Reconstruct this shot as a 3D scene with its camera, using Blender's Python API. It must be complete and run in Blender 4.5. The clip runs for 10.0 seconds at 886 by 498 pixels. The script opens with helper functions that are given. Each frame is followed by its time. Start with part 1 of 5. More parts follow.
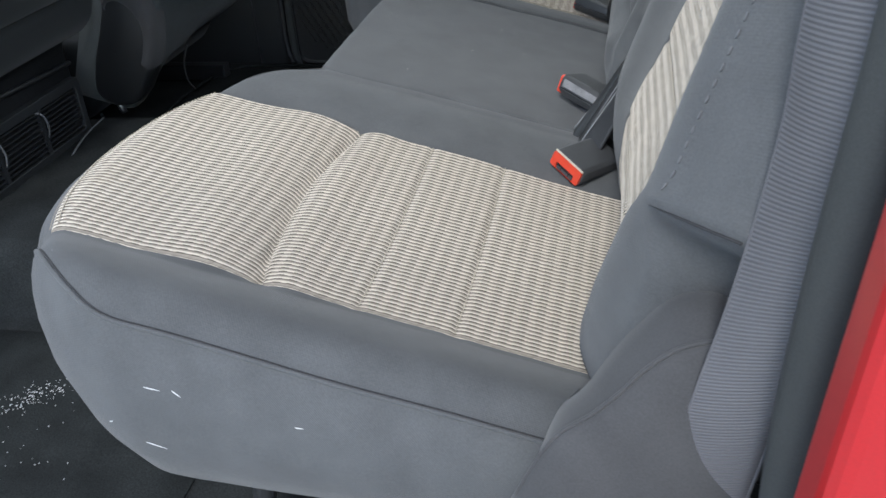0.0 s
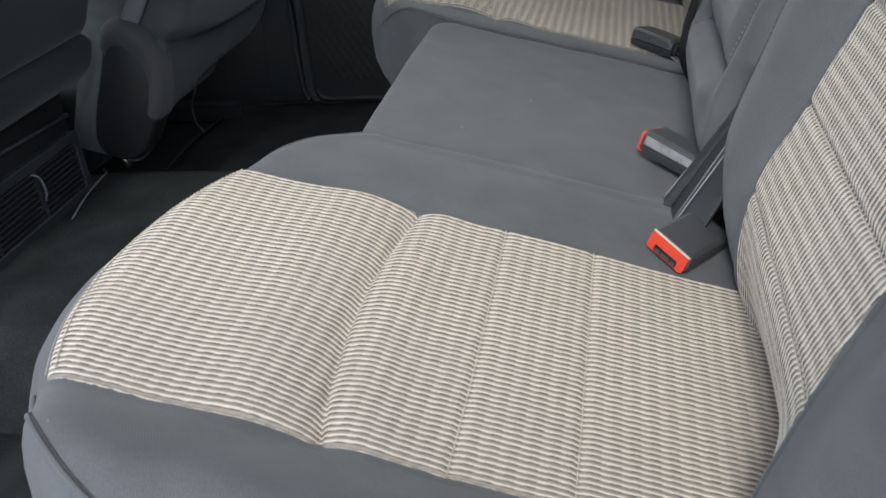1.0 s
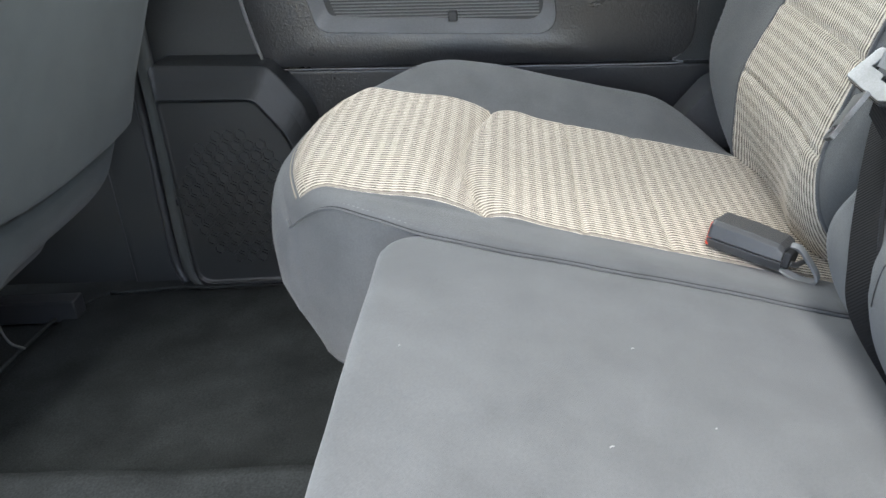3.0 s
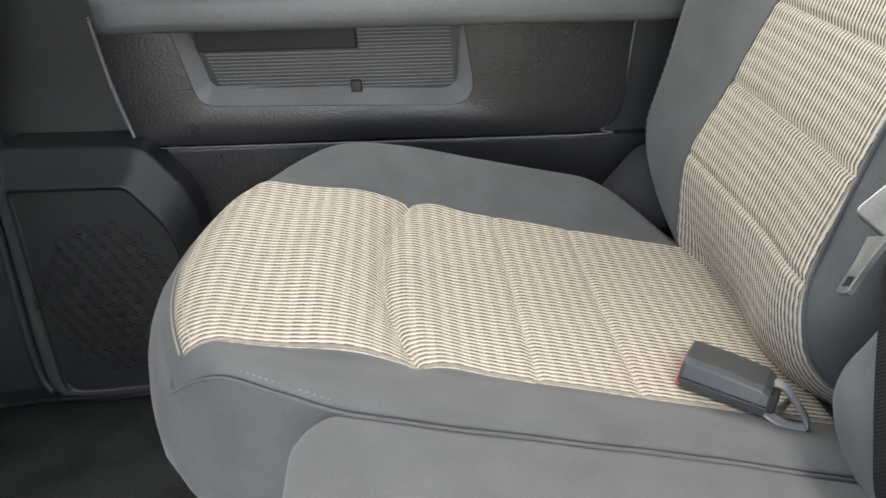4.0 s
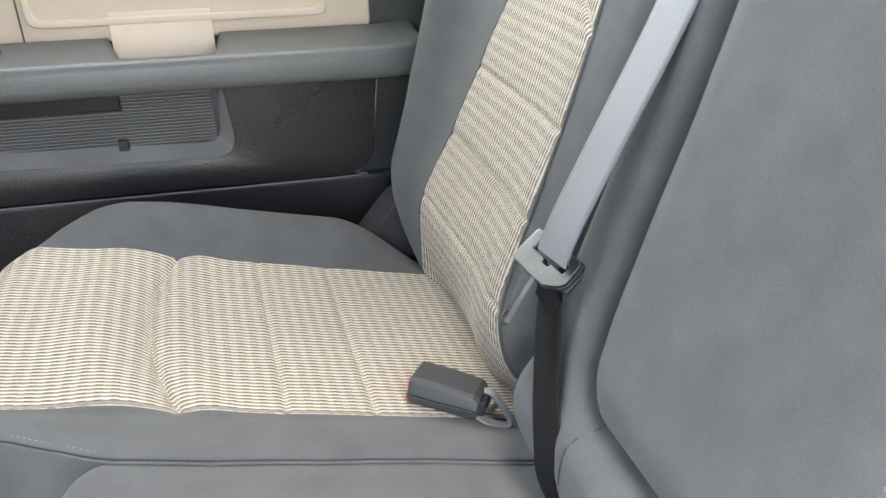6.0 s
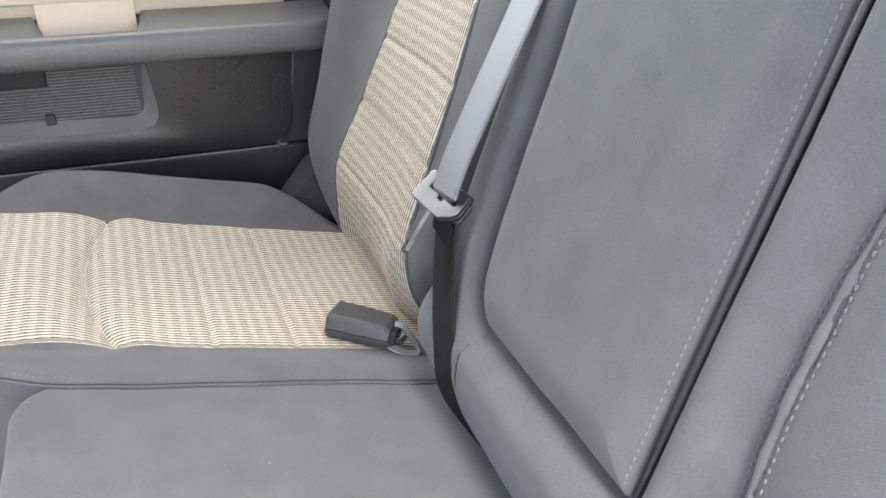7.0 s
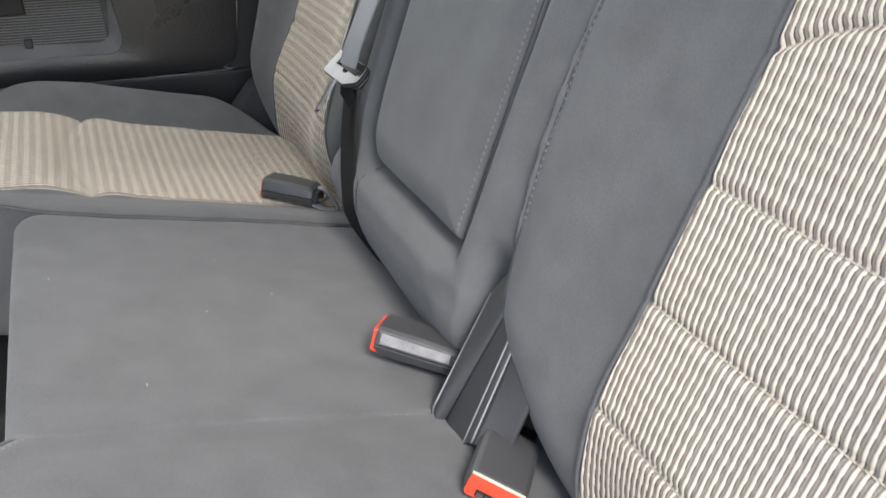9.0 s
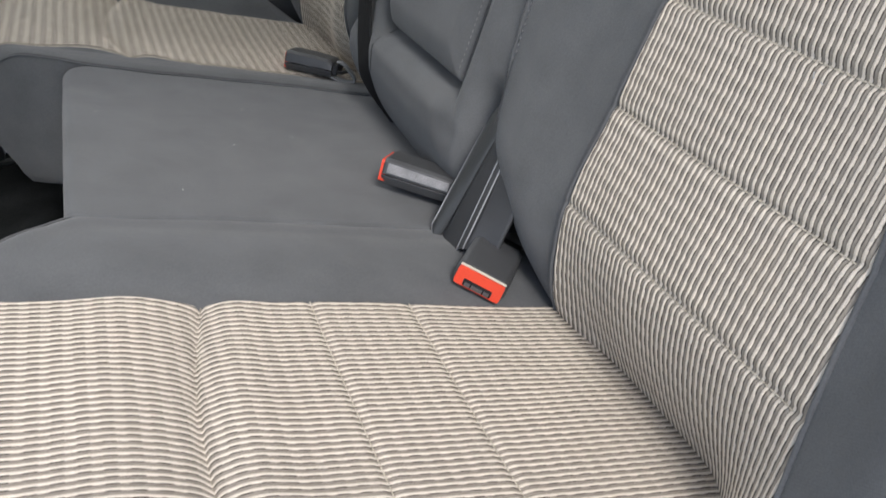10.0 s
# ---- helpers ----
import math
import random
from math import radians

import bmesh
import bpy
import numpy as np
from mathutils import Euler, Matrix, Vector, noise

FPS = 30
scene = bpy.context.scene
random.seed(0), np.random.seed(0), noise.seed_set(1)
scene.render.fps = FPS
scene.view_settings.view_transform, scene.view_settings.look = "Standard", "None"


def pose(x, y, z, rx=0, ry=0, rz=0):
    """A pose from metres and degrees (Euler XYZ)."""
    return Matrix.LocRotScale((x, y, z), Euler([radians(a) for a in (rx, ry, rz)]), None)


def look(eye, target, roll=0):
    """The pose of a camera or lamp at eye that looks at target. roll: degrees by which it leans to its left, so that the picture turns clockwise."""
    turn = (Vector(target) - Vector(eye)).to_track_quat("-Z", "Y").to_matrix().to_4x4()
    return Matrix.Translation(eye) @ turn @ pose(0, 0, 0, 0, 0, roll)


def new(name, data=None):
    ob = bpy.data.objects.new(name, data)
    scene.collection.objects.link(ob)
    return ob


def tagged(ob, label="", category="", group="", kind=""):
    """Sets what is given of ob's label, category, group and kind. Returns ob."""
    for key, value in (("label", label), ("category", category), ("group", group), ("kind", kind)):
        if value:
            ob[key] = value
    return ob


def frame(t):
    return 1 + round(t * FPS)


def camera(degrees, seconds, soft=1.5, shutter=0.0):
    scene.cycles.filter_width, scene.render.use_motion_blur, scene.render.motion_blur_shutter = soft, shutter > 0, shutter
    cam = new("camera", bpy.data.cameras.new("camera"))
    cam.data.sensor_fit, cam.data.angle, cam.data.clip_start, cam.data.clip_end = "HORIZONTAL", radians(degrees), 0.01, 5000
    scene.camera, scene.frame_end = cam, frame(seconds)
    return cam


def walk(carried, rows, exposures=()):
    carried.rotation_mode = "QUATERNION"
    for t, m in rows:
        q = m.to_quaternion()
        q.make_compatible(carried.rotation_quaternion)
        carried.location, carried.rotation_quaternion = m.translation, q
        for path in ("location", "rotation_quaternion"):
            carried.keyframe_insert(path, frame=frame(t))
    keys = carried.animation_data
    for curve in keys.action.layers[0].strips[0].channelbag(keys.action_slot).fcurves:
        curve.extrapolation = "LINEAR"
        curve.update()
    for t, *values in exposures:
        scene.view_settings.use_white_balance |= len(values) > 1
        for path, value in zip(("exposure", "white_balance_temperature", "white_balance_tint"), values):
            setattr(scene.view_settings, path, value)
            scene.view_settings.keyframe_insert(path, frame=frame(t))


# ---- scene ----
cam = camera(53.0, 10.0, shutter=0.15)
PATH = [
    (0, (0.114, 0.095, 0.867), (-0.285, 1.773, -0.145), -4.6),
    (0.5, (0.05, 0.153, 0.85), (-0.367, 1.841, -0.138), -5.8),
    (1, (0.015, 0.258, 0.862), (-0.387, 1.948, -0.128), -5.9),
    (1.5, (-0.029, 0.414, 0.866), (-0.417, 2.114, -0.114), -6.1),
    (2, (-0.085, 0.57, 0.886), (-0.459, 2.286, -0.071), -6.0),
    (2.3, (-0.123, 0.68, 0.855), (-0.465, 2.434, -0.044), -5.6),
    (2.5, (-0.145, 0.741, 0.829), (-0.435, 2.517, -0.043), -5.6),
    (2.7, (-0.134, 0.782, 0.814), (-0.386, 2.564, -0.058), -5.7),
    (3.8, (-0.153, 0.967, 0.834), (-0.167, 2.773, -0.026), -4.4),
    (4, (-0.161, 1.004, 0.847), (-0.12, 2.808, -0.015), -4.3),
    (4.5, (-0.158, 1.034, 0.865), (-0.021, 2.834, 0.004), -4.1),
    (5, (-0.141, 0.997, 0.888), (0.077, 2.788, 0.024), -3.6),
    (5.5, (-0.108, 0.96, 0.909), (0.215, 2.726, 0.029), -3.3),
    (6, (-0.102, 0.901, 0.928), (0.333, 2.645, 0.052), -3.3),
    (7.3, (-0.112, 0.78, 0.924), (0.497, 2.462, 0.03), -2.6),
    (7.5, (-0.112, 0.774, 0.93), (0.516, 2.452, 0.04), -2.4),
    (8, (-0.099, 0.721, 0.938), (0.55, 2.389, 0.046), -2.7),
    (8.5, (-0.125, 0.611, 0.947), (0.536, 2.279, 0.064), -2.5),
    (9, (-0.146, 0.519, 0.893), (0.503, 2.177, -0.018), -2.7),
    (9.5, (-0.165, 0.439, 0.873), (0.48, 2.084, -0.065), -2.3),
    (10, (-0.178, 0.389, 0.846), (0.401, 2.014, -0.167), -1.9),
]
EXPOSURES = [(0.0, 1.0, 6000, 7), (0.5, 1.08, 6100, 9), (1.2, 1.0, 6250, 8), (1.6, 1.1, 6150, 9), (2.0, 1.95, 6100, 9),
             (2.5, 2.58, 6100, 7.5), (4.0, 2.4, 6650, 10), (4.5, 2.4, 6700, 10), (5.5, 2.38, 6550, 10), (6.0, 2.5, 6500, 10.5), (7.5, 2.55, 6550, 11.5),
             (8.5, 2.4, 6640, 12.5), (9.0, 1.85, 6600, 12), (9.5, 1.55, 6550, 12), (10.0, 1.2, 6450, 11)]
walk(cam, [(t, look(eye, target, roll)) for t, eye, target, roll in PATH], EXPOSURES)

# ---------------------------------------------------------------- light
world = bpy.data.worlds.new("sky")
scene.world = world
world.use_nodes = True
wn = world.node_tree
sky = wn.nodes.new("ShaderNodeTexSky")
sky.sky_type, sky.sun_disc = "NISHITA", False
sky.sun_elevation, sky.sun_rotation = radians(43), radians(180)
wn.links.new(sky.outputs[0], wn.nodes["Background"].inputs[0])
wn.nodes["Background"].inputs[1].default_value = 0.15
sun = new("sun", bpy.data.lights.new("sun", "SUN"))
sun.data.energy, sun.data.angle, sun.data.color = 1.5, radians(16), (1.0, 0.97, 0.93)
sun.matrix_world = look((0, -4, 3.7), (0, 0, 0))


def window_light(name, eye, target, wide, high, watts):
    """Sky light that comes in through one of the cab's windows."""
    ob = new(name, bpy.data.lights.new(name, "AREA"))
    ob.data.shape, ob.data.size, ob.data.size_y, ob.data.energy = "RECTANGLE", wide, high, watts
    ob.data.color = (1.0, 0.99, 0.97)
    ob.matrix_world = look(eye, target)


window_light("far_window_light", (-0.22, 2.09, 1.18), (-0.22, 0.0, 0.95), 0.80, 0.40, 3.0)
window_light("rear_window_light", (0.57, 1.24, 1.20), (-0.6, 1.24, 0.85), 1.40, 0.38, 2.0)
window_light("windscreen_light", (-1.75, 1.24, 1.20), (0.0, 1.24, 0.70), 1.40, 0.45, 5.4)

# ---------------------------------------------------------------- helpers
YC = 1.237          # centre line of the cab
NEAR, FAR = -1, 1


def material(name, color, rough=0.8, metal=0.0, grain=0.0, grain_scale=800.0, wear=0.12, wear_scale=9.0, spec=0.5, coat=0.0, speck=None):
    """A plain surface with grain relief and large soft wear."""
    m = bpy.data.materials.new(name)
    m.use_nodes = True
    nt = m.node_tree
    b = nt.nodes["Principled BSDF"]
    b.inputs["Roughness"].default_value, b.inputs["Metallic"].default_value = rough, metal
    b.inputs["Specular IOR Level"].default_value = spec
    b.inputs["Coat Weight"].default_value = coat
    tc = nt.nodes.new("ShaderNodeTexCoord")
    big = nt.nodes.new("ShaderNodeTexNoise")
    big.inputs["Scale"].default_value, big.inputs["Detail"].default_value = wear_scale, 5
    nt.links.new(tc.outputs["Object"], big.inputs["Vector"])
    ramp = nt.nodes.new("ShaderNodeMapRange")
    ramp.inputs["From Min"].default_value, ramp.inputs["From Max"].default_value = 0.3, 0.7
    ramp.inputs["To Min"].default_value, ramp.inputs["To Max"].default_value = 1 - wear, 1 + wear
    nt.links.new(big.outputs["Fac"], ramp.inputs["Value"])
    fine = nt.nodes.new("ShaderNodeTexNoise")
    fine.inputs["Scale"].default_value, fine.inputs["Detail"].default_value = grain_scale, 3
    nt.links.new(tc.outputs["Object"], fine.inputs["Vector"])
    fr = nt.nodes.new("ShaderNodeMapRange")
    fr.inputs["From Min"].default_value, fr.inputs["From Max"].default_value = 0.3, 0.7
    speck = wear if speck is None else speck
    fr.inputs["To Min"].default_value, fr.inputs["To Max"].default_value = 1 - speck, 1 + speck
    nt.links.new(fine.outputs["Fac"], fr.inputs["Value"])
    mul = nt.nodes.new("ShaderNodeMath")
    mul.operation = "MULTIPLY"
    nt.links.new(ramp.outputs[0], mul.inputs[0])
    nt.links.new(fr.outputs[0], mul.inputs[1])
    mix = nt.nodes.new("ShaderNodeMix")
    mix.data_type, mix.blend_type = "RGBA", "MULTIPLY"
    mix.inputs[0].default_value = 1.0
    mix.inputs[6].default_value = (*color, 1)
    nt.links.new(mul.outputs[0], mix.inputs[7])
    nt.links.new(mix.outputs[2], b.inputs["Base Color"])
    rr = nt.nodes.new("ShaderNodeMapRange")
    rr.inputs["To Min"].default_value, rr.inputs["To Max"].default_value = max(0.03, rough - 0.12), min(1, rough + 0.12)
    nt.links.new(big.outputs["Fac"], rr.inputs["Value"])
    nt.links.new(rr.outputs[0], b.inputs["Roughness"])
    if grain:
        bump = nt.nodes.new("ShaderNodeBump")
        bump.inputs["Strength"].default_value, bump.inputs["Distance"].default_value = min(1, grain), 0.0006
        nt.links.new(fine.outputs["Fac"], bump.inputs["Height"])
        nt.links.new(bump.outputs[0], b.inputs["Normal"])
    return m


def math_node(nt, op, a, b=None, c=None):
    n = nt.nodes.new("ShaderNodeMath")
    n.operation = op
    for i, v in enumerate((a, b, c)):
        if v is None:
            continue
        if isinstance(v, (int, float)):
            n.inputs[i].default_value = v
        else:
            nt.links.new(v, n.inputs[i])
    return n.outputs[0]


def twill(name, color, pitch=0.0011):
    """Woven seat cloth: fine diagonal ribs, lint and soft worn patches."""
    m = material(name, color, rough=0.92, wear=0.12, wear_scale=26, grain_scale=700, spec=0.25, speck=0.10)
    nt = m.node_tree
    b = nt.nodes["Principled BSDF"]
    b.inputs["Sheen Weight"].default_value, b.inputs["Sheen Roughness"].default_value = 0.12, 0.5
    uv = nt.nodes.new("ShaderNodeUVMap")
    sep = nt.nodes.new("ShaderNodeSeparateXYZ")
    nt.links.new(uv.outputs[0], sep.inputs[0])
    a = math_node(nt, "MULTIPLY", math_node(nt, "ADD", sep.outputs[0], math_node(nt, "MULTIPLY", sep.outputs[1], 0.55)), 6.2832 / pitch)
    c = math_node(nt, "MULTIPLY", math_node(nt, "SUBTRACT", sep.outputs[1], math_node(nt, "MULTIPLY", sep.outputs[0], 0.55)), 6.2832 / pitch * 0.6)
    h = math_node(nt, "ADD", math_node(nt, "SINE", a), math_node(nt, "MULTIPLY", math_node(nt, "SINE", c), 0.5))
    bump = nt.nodes.new("ShaderNodeBump")
    bump.inputs["Strength"].default_value, bump.inputs["Distance"].default_value = 0.2, 0.0004
    nt.links.new(h, bump.inputs["Height"])
    nt.links.new(bump.outputs[0], b.inputs["Normal"])
    return m


def step_node(nt, value, lo, hi, to_lo=0.0, to_hi=1.0):
    """Eases from to_lo to to_hi while value goes from lo to hi."""
    n = nt.nodes.new("ShaderNodeMapRange")
    n.interpolation_type = "SMOOTHSTEP"
    for key, v in (("From Min", lo), ("From Max", hi), ("To Min", to_lo), ("To Max", to_hi)):
        n.inputs[key].default_value = v
    nt.links.new(value, n.inputs["Value"])
    return n.outputs[0]


def mix_node(nt, fac, a, b):
    n = nt.nodes.new("ShaderNodeMix")
    n.data_type = "RGBA"
    for sock, v in ((n.inputs[0], fac), (n.inputs[6], a), (n.inputs[7], b)):
        if isinstance(v, (tuple, float)):
            sock.default_value = (*v, 1) if isinstance(v, tuple) else v
        else:
            nt.links.new(v, sock)
    return n.outputs[2]


RIB_PITCH = 0.0055


def striped(name, pitch=RIB_PITCH, dash=0.0126):
    """Ribbed cream seat cloth: raised cream ribs; in each gap between them grey pads with dark rims, slanting and level from row to row."""
    m = material(name, (0.57, 0.508, 0.425), rough=0.95, wear=0.05, wear_scale=8, grain_scale=1100, spec=0.15, speck=0.14)
    nt = m.node_tree
    b = nt.nodes["Principled BSDF"]
    cream = b.inputs["Base Color"].links[0].from_socket
    uv = nt.nodes.new("ShaderNodeUVMap")
    sep = nt.nodes.new("ShaderNodeSeparateXYZ")
    nt.links.new(uv.outputs[0], sep.inputs[0])
    wob = nt.nodes.new("ShaderNodeTexNoise")
    wob.inputs["Scale"].default_value, wob.inputs["Detail"].default_value = 160, 4
    nt.links.new(uv.outputs[0], wob.inputs["Vector"])
    wobble = math_node(nt, "MULTIPLY", math_node(nt, "SUBTRACT", wob.outputs["Fac"], 0.5), 0.0006)
    across = math_node(nt, "DIVIDE", math_node(nt, "ADD", sep.outputs[0], wobble), pitch)
    row = math_node(nt, "FLOOR", across)
    f = math_node(nt, "SUBTRACT", across, row)
    # 0 in the middle of the gap, 1 on the crest of the rib
    rib = math_node(nt, "ABSOLUTE", math_node(nt, "SUBTRACT", math_node(nt, "MULTIPLY", f, 2), 1))
    along = math_node(nt, "ADD", math_node(nt, "DIVIDE", math_node(nt, "ADD", sep.outputs[1], wobble), dash), math_node(nt, "MULTIPLY", f, 0.5))
    cell = math_node(nt, "FLOOR", along)
    g = math_node(nt, "SUBTRACT", along, cell)
    dd = math_node(nt, "ABSOLUTE", math_node(nt, "SUBTRACT", math_node(nt, "MULTIPLY", g, 2), 1))
    lot = nt.nodes.new("ShaderNodeTexWhiteNoise")
    lot.noise_dimensions = "2D"
    spot = nt.nodes.new("ShaderNodeCombineXYZ")
    nt.links.new(row, spot.inputs[0])
    nt.links.new(cell, spot.inputs[1])
    nt.links.new(spot.outputs[0], lot.inputs["Vector"])
    in_dash = step_node(nt, dd, 0.40, 0.52)
    ratio = math_node(nt, "DIVIDE", rib, math_node(nt, "ADD", 0.52, math_node(nt, "MULTIPLY", in_dash, 0.08)))
    in_gap = step_node(nt, ratio, 1.12, 0.86)
    # a pad: grey in its middle, shade painted dark along its rims; between pads the gap is cream again, a little lower
    # than the ribs
    rim = math_node(nt, "MAXIMUM", step_node(nt, ratio, 0.50, 0.84), math_node(nt, "MULTIPLY", step_node(nt, dd, 0.60, 0.48), 0.25))
    core = mix_node(nt, step_node(nt, lot.outputs["Value"], 0.0, 1.0), (0.30, 0.266, 0.222), (0.25, 0.221, 0.185))
    pad = mix_node(nt, rim, core, (0.054, 0.046, 0.038))
    bridge = mix_node(nt, math_node(nt, "MULTIPLY", step_node(nt, ratio, 0.50, 0.88), 0.95), (0.285, 0.252, 0.21), (0.075, 0.064, 0.053))
    gap = mix_node(nt, in_dash, bridge, pad)
    body = mix_node(nt, in_gap, cream, gap)
    # faint soiling in soft patches
    dirt = nt.nodes.new("ShaderNodeTexNoise")
    dirt.inputs["Scale"].default_value, dirt.inputs["Detail"].default_value = 11, 6
    nt.links.new(uv.outputs[0], dirt.inputs["Vector"])
    worn = mix_node(nt, step_node(nt, dirt.outputs["Fac"], 0.55, 0.8, 0.0, 0.22), body, (0.33, 0.28, 0.21))
    nt.links.new(worn, b.inputs["Base Color"])
    yarn = math_node(nt, "MULTIPLY", wob.outputs["Fac"], 0.35)
    height = math_node(nt, "SUBTRACT", yarn, math_node(nt, "MULTIPLY", in_gap, math_node(nt, "MULTIPLY", rim, math_node(nt, "ADD", 0.35, math_node(nt, "MULTIPLY", in_dash, 0.15)))))
    bump = nt.nodes.new("ShaderNodeBump")
    bump.inputs["Strength"].default_value, bump.inputs["Distance"].default_value = 0.8, 0.0010
    nt.links.new(height, bump.inputs["Height"])
    nt.links.new(bump.outputs[0], b.inputs["Normal"])
    return m


def webbing(name, color, pitch=0.0034, relief=0.6):
    """Belt webbing: ribs across the strap."""
    m = material(name, color, rough=0.55, wear=0.08, wear_scale=14, grain_scale=1200, spec=0.5)
    nt = m.node_tree
    b = nt.nodes["Principled BSDF"]
    uv = nt.nodes.new("ShaderNodeUVMap")
    sep = nt.nodes.new("ShaderNodeSeparateXYZ")
    nt.links.new(uv.outputs[0], sep.inputs[0])
    a = math_node(nt, "SINE", math_node(nt, "MULTIPLY", math_node(nt, "ADD", sep.outputs[1], math_node(nt, "MULTIPLY", sep.outputs[0], 0.12)), 6.2832 / pitch))
    bump = nt.nodes.new("ShaderNodeBump")
    bump.inputs["Strength"].default_value, bump.inputs["Distance"].default_value = relief, 0.0005
    nt.links.new(a, bump.inputs["Height"])
    nt.links.new(bump.outputs[0], b.inputs["Normal"])
    return m


# ---------------------------------------------------------------- materials
CLOTH = twill("grey_cloth", (0.087, 0.089, 0.091))
CREAM = striped("cream_striped_cloth")
CREAM_PLAIN = material("cream_cord", (0.52, 0.47, 0.38), 0.95, wear=0.1, grain=0.4)
SEAM_THREAD = material("dull_cream_thread", (0.42, 0.375, 0.30), 0.9)
CREASE = material("brown_cord_and_shade", (0.27, 0.235, 0.19), 0.9)
CREASE_DARK = material("charcoal_thread", (0.03, 0.03, 0.032), 0.9)
THREAD = material("pale_thread", (0.165, 0.165, 0.165), 0.8)
THREAD_GREY = material("grey_thread", (0.125, 0.125, 0.13), 0.8)
PIPING_PALE = material("pale_piping", (0.14, 0.14, 0.145), 0.85)
BLACK = material("black_grained_plastic", (0.028, 0.029, 0.031), 0.45, grain=0.6, grain_scale=900)
DARK = material("dark_grey_plastic", (0.030, 0.032, 0.033), 0.48, grain=0.6, grain_scale=700)
ARM = material("charcoal_vinyl", (0.10, 0.104, 0.104), 0.36, grain=0.5, grain_scale=500)
PANEL = material("black_panel_plastic", (0.027, 0.027, 0.0285), 0.31, grain=1.0, grain_scale=380)
RIB = material("grey_rib_plastic", (0.17, 0.17, 0.175), 0.4)
SLOT = material("black_plastic_and_slot_shade", (0.008, 0.008, 0.009), 0.6)
# Grey of the cup rim; elsewhere it paints light caught on edges
BEZEL = material("satin_grey_lit_plastic", (0.20, 0.20, 0.205), 0.34, grain=0.3, grain_scale=700)
CARPET = material("charcoal_carpet", (0.023, 0.025, 0.025), 1.0, grain=1.0, grain_scale=420, wear=0.3, wear_scale=12, spec=0.1)
MAT_CARPET = material("black_mat_carpet", (0.019, 0.021, 0.021), 1.0, grain=1.0, grain_scale=500, wear=0.3, wear_scale=15, spec=0.1)
BEIGE = material("beige_plastic", (0.56, 0.47, 0.37), 0.6, grain=0.3, grain_scale=600, wear=0.05)
GREY_SIDE = material("grey_buckle_plastic", (0.20, 0.195, 0.195), 0.4, grain=0.5, grain_scale=1200, wear=0.3, wear_scale=60)
RUBBER = material("grey_rubber_seal", (0.045, 0.048, 0.046), 0.75, grain=0.4)
PAINT = material("red_car_paint", (0.40, 0.008, 0.010), 0.45, wear=0.05, coat=0.15)
RED = material("red_plastic", (0.60, 0.055, 0.025), 0.4, wear=0.05)
BUCKLE = material("black_buckle_plastic", (0.045, 0.046, 0.048), 0.45, grain=0.5, grain_scale=1500)
STEEL = material("bright_steel", (0.30, 0.305, 0.315), 0.40, metal=1.0, wear=0.06)
TONGUE_STEEL = material("satin_steel", (0.26, 0.265, 0.27), 0.36, metal=1.0, wear=0.10, wear_scale=60)
BELT_GREY = webbing("grey_webbing", (0.17, 0.175, 0.185), 0.0014, 0.25)
BELT_PALE = webbing("pale_grey_webbing", (0.21, 0.213, 0.216), 0.0016, 0.25)
BELT_DOOR = webbing("ribbed_grey_webbing", (0.115, 0.112, 0.118), 0.0023, 0.35)
BELT_BLACK = webbing("black_webbing", (0.010, 0.010, 0.011), 0.0022, 0.3)
BELT_BLACK.node_tree.nodes["Principled BSDF"].inputs["Specular IOR Level"].default_value = 0.15
COVER = twill("charcoal_cover_vinyl", (0.060, 0.059, 0.060), pitch=0.0022)
FRONT_BLACK = twill("black_front_cloth", (0.016, 0.018, 0.018))
POD = material("black_pod_plastic", (0.015, 0.016, 0.017), 0.42, spec=0.5, grain=0.6, grain_scale=700)
FRONT = twill("dark_front_seat_cloth", (0.056, 0.064, 0.064))
CHALK = material("pale_dust", (0.55, 0.55, 0.54), 0.95)
LINT = material("grey_lint", (0.34, 0.34, 0.33), 0.95)
TRUNK = material("headliner_grey", (0.42, 0.41, 0.39), 0.95, grain=0.4)
BOUNCE_GROUND = material("pale_bounce_ground", (0.50, 0.485, 0.455), 0.95, grain=1.0, grain_scale=150)
GLASS = bpy.data.materials.new("tinted_glass")
GLASS.use_nodes = True
gt = GLASS.node_tree
gmix, gtr, ggl = gt.nodes.new("ShaderNodeMixShader"), gt.nodes.new("ShaderNodeBsdfTransparent"), gt.nodes.new("ShaderNodeBsdfGlossy")
gmix.inputs[0].default_value = 0.06
gtr.inputs[0].default_value = (0.85, 0.9, 0.87, 1)
ggl.inputs["Roughness"].default_value = 0.02
gt.links.new(gtr.outputs[0], gmix.inputs[1])
gt.links.new(ggl.outputs[0], gmix.inputs[2])
gt.links.new(gmix.outputs[0], gt.nodes["Material Output"].inputs[0])


# ---------------------------------------------------------------- mesh helpers
def empty(name, label, category, group="", kind="", at=(0, 0, 0)):
    ob = new(name)
    ob.location = at
    ob.empty_display_size = 0.05
    return tagged(ob, label, category, group, kind)


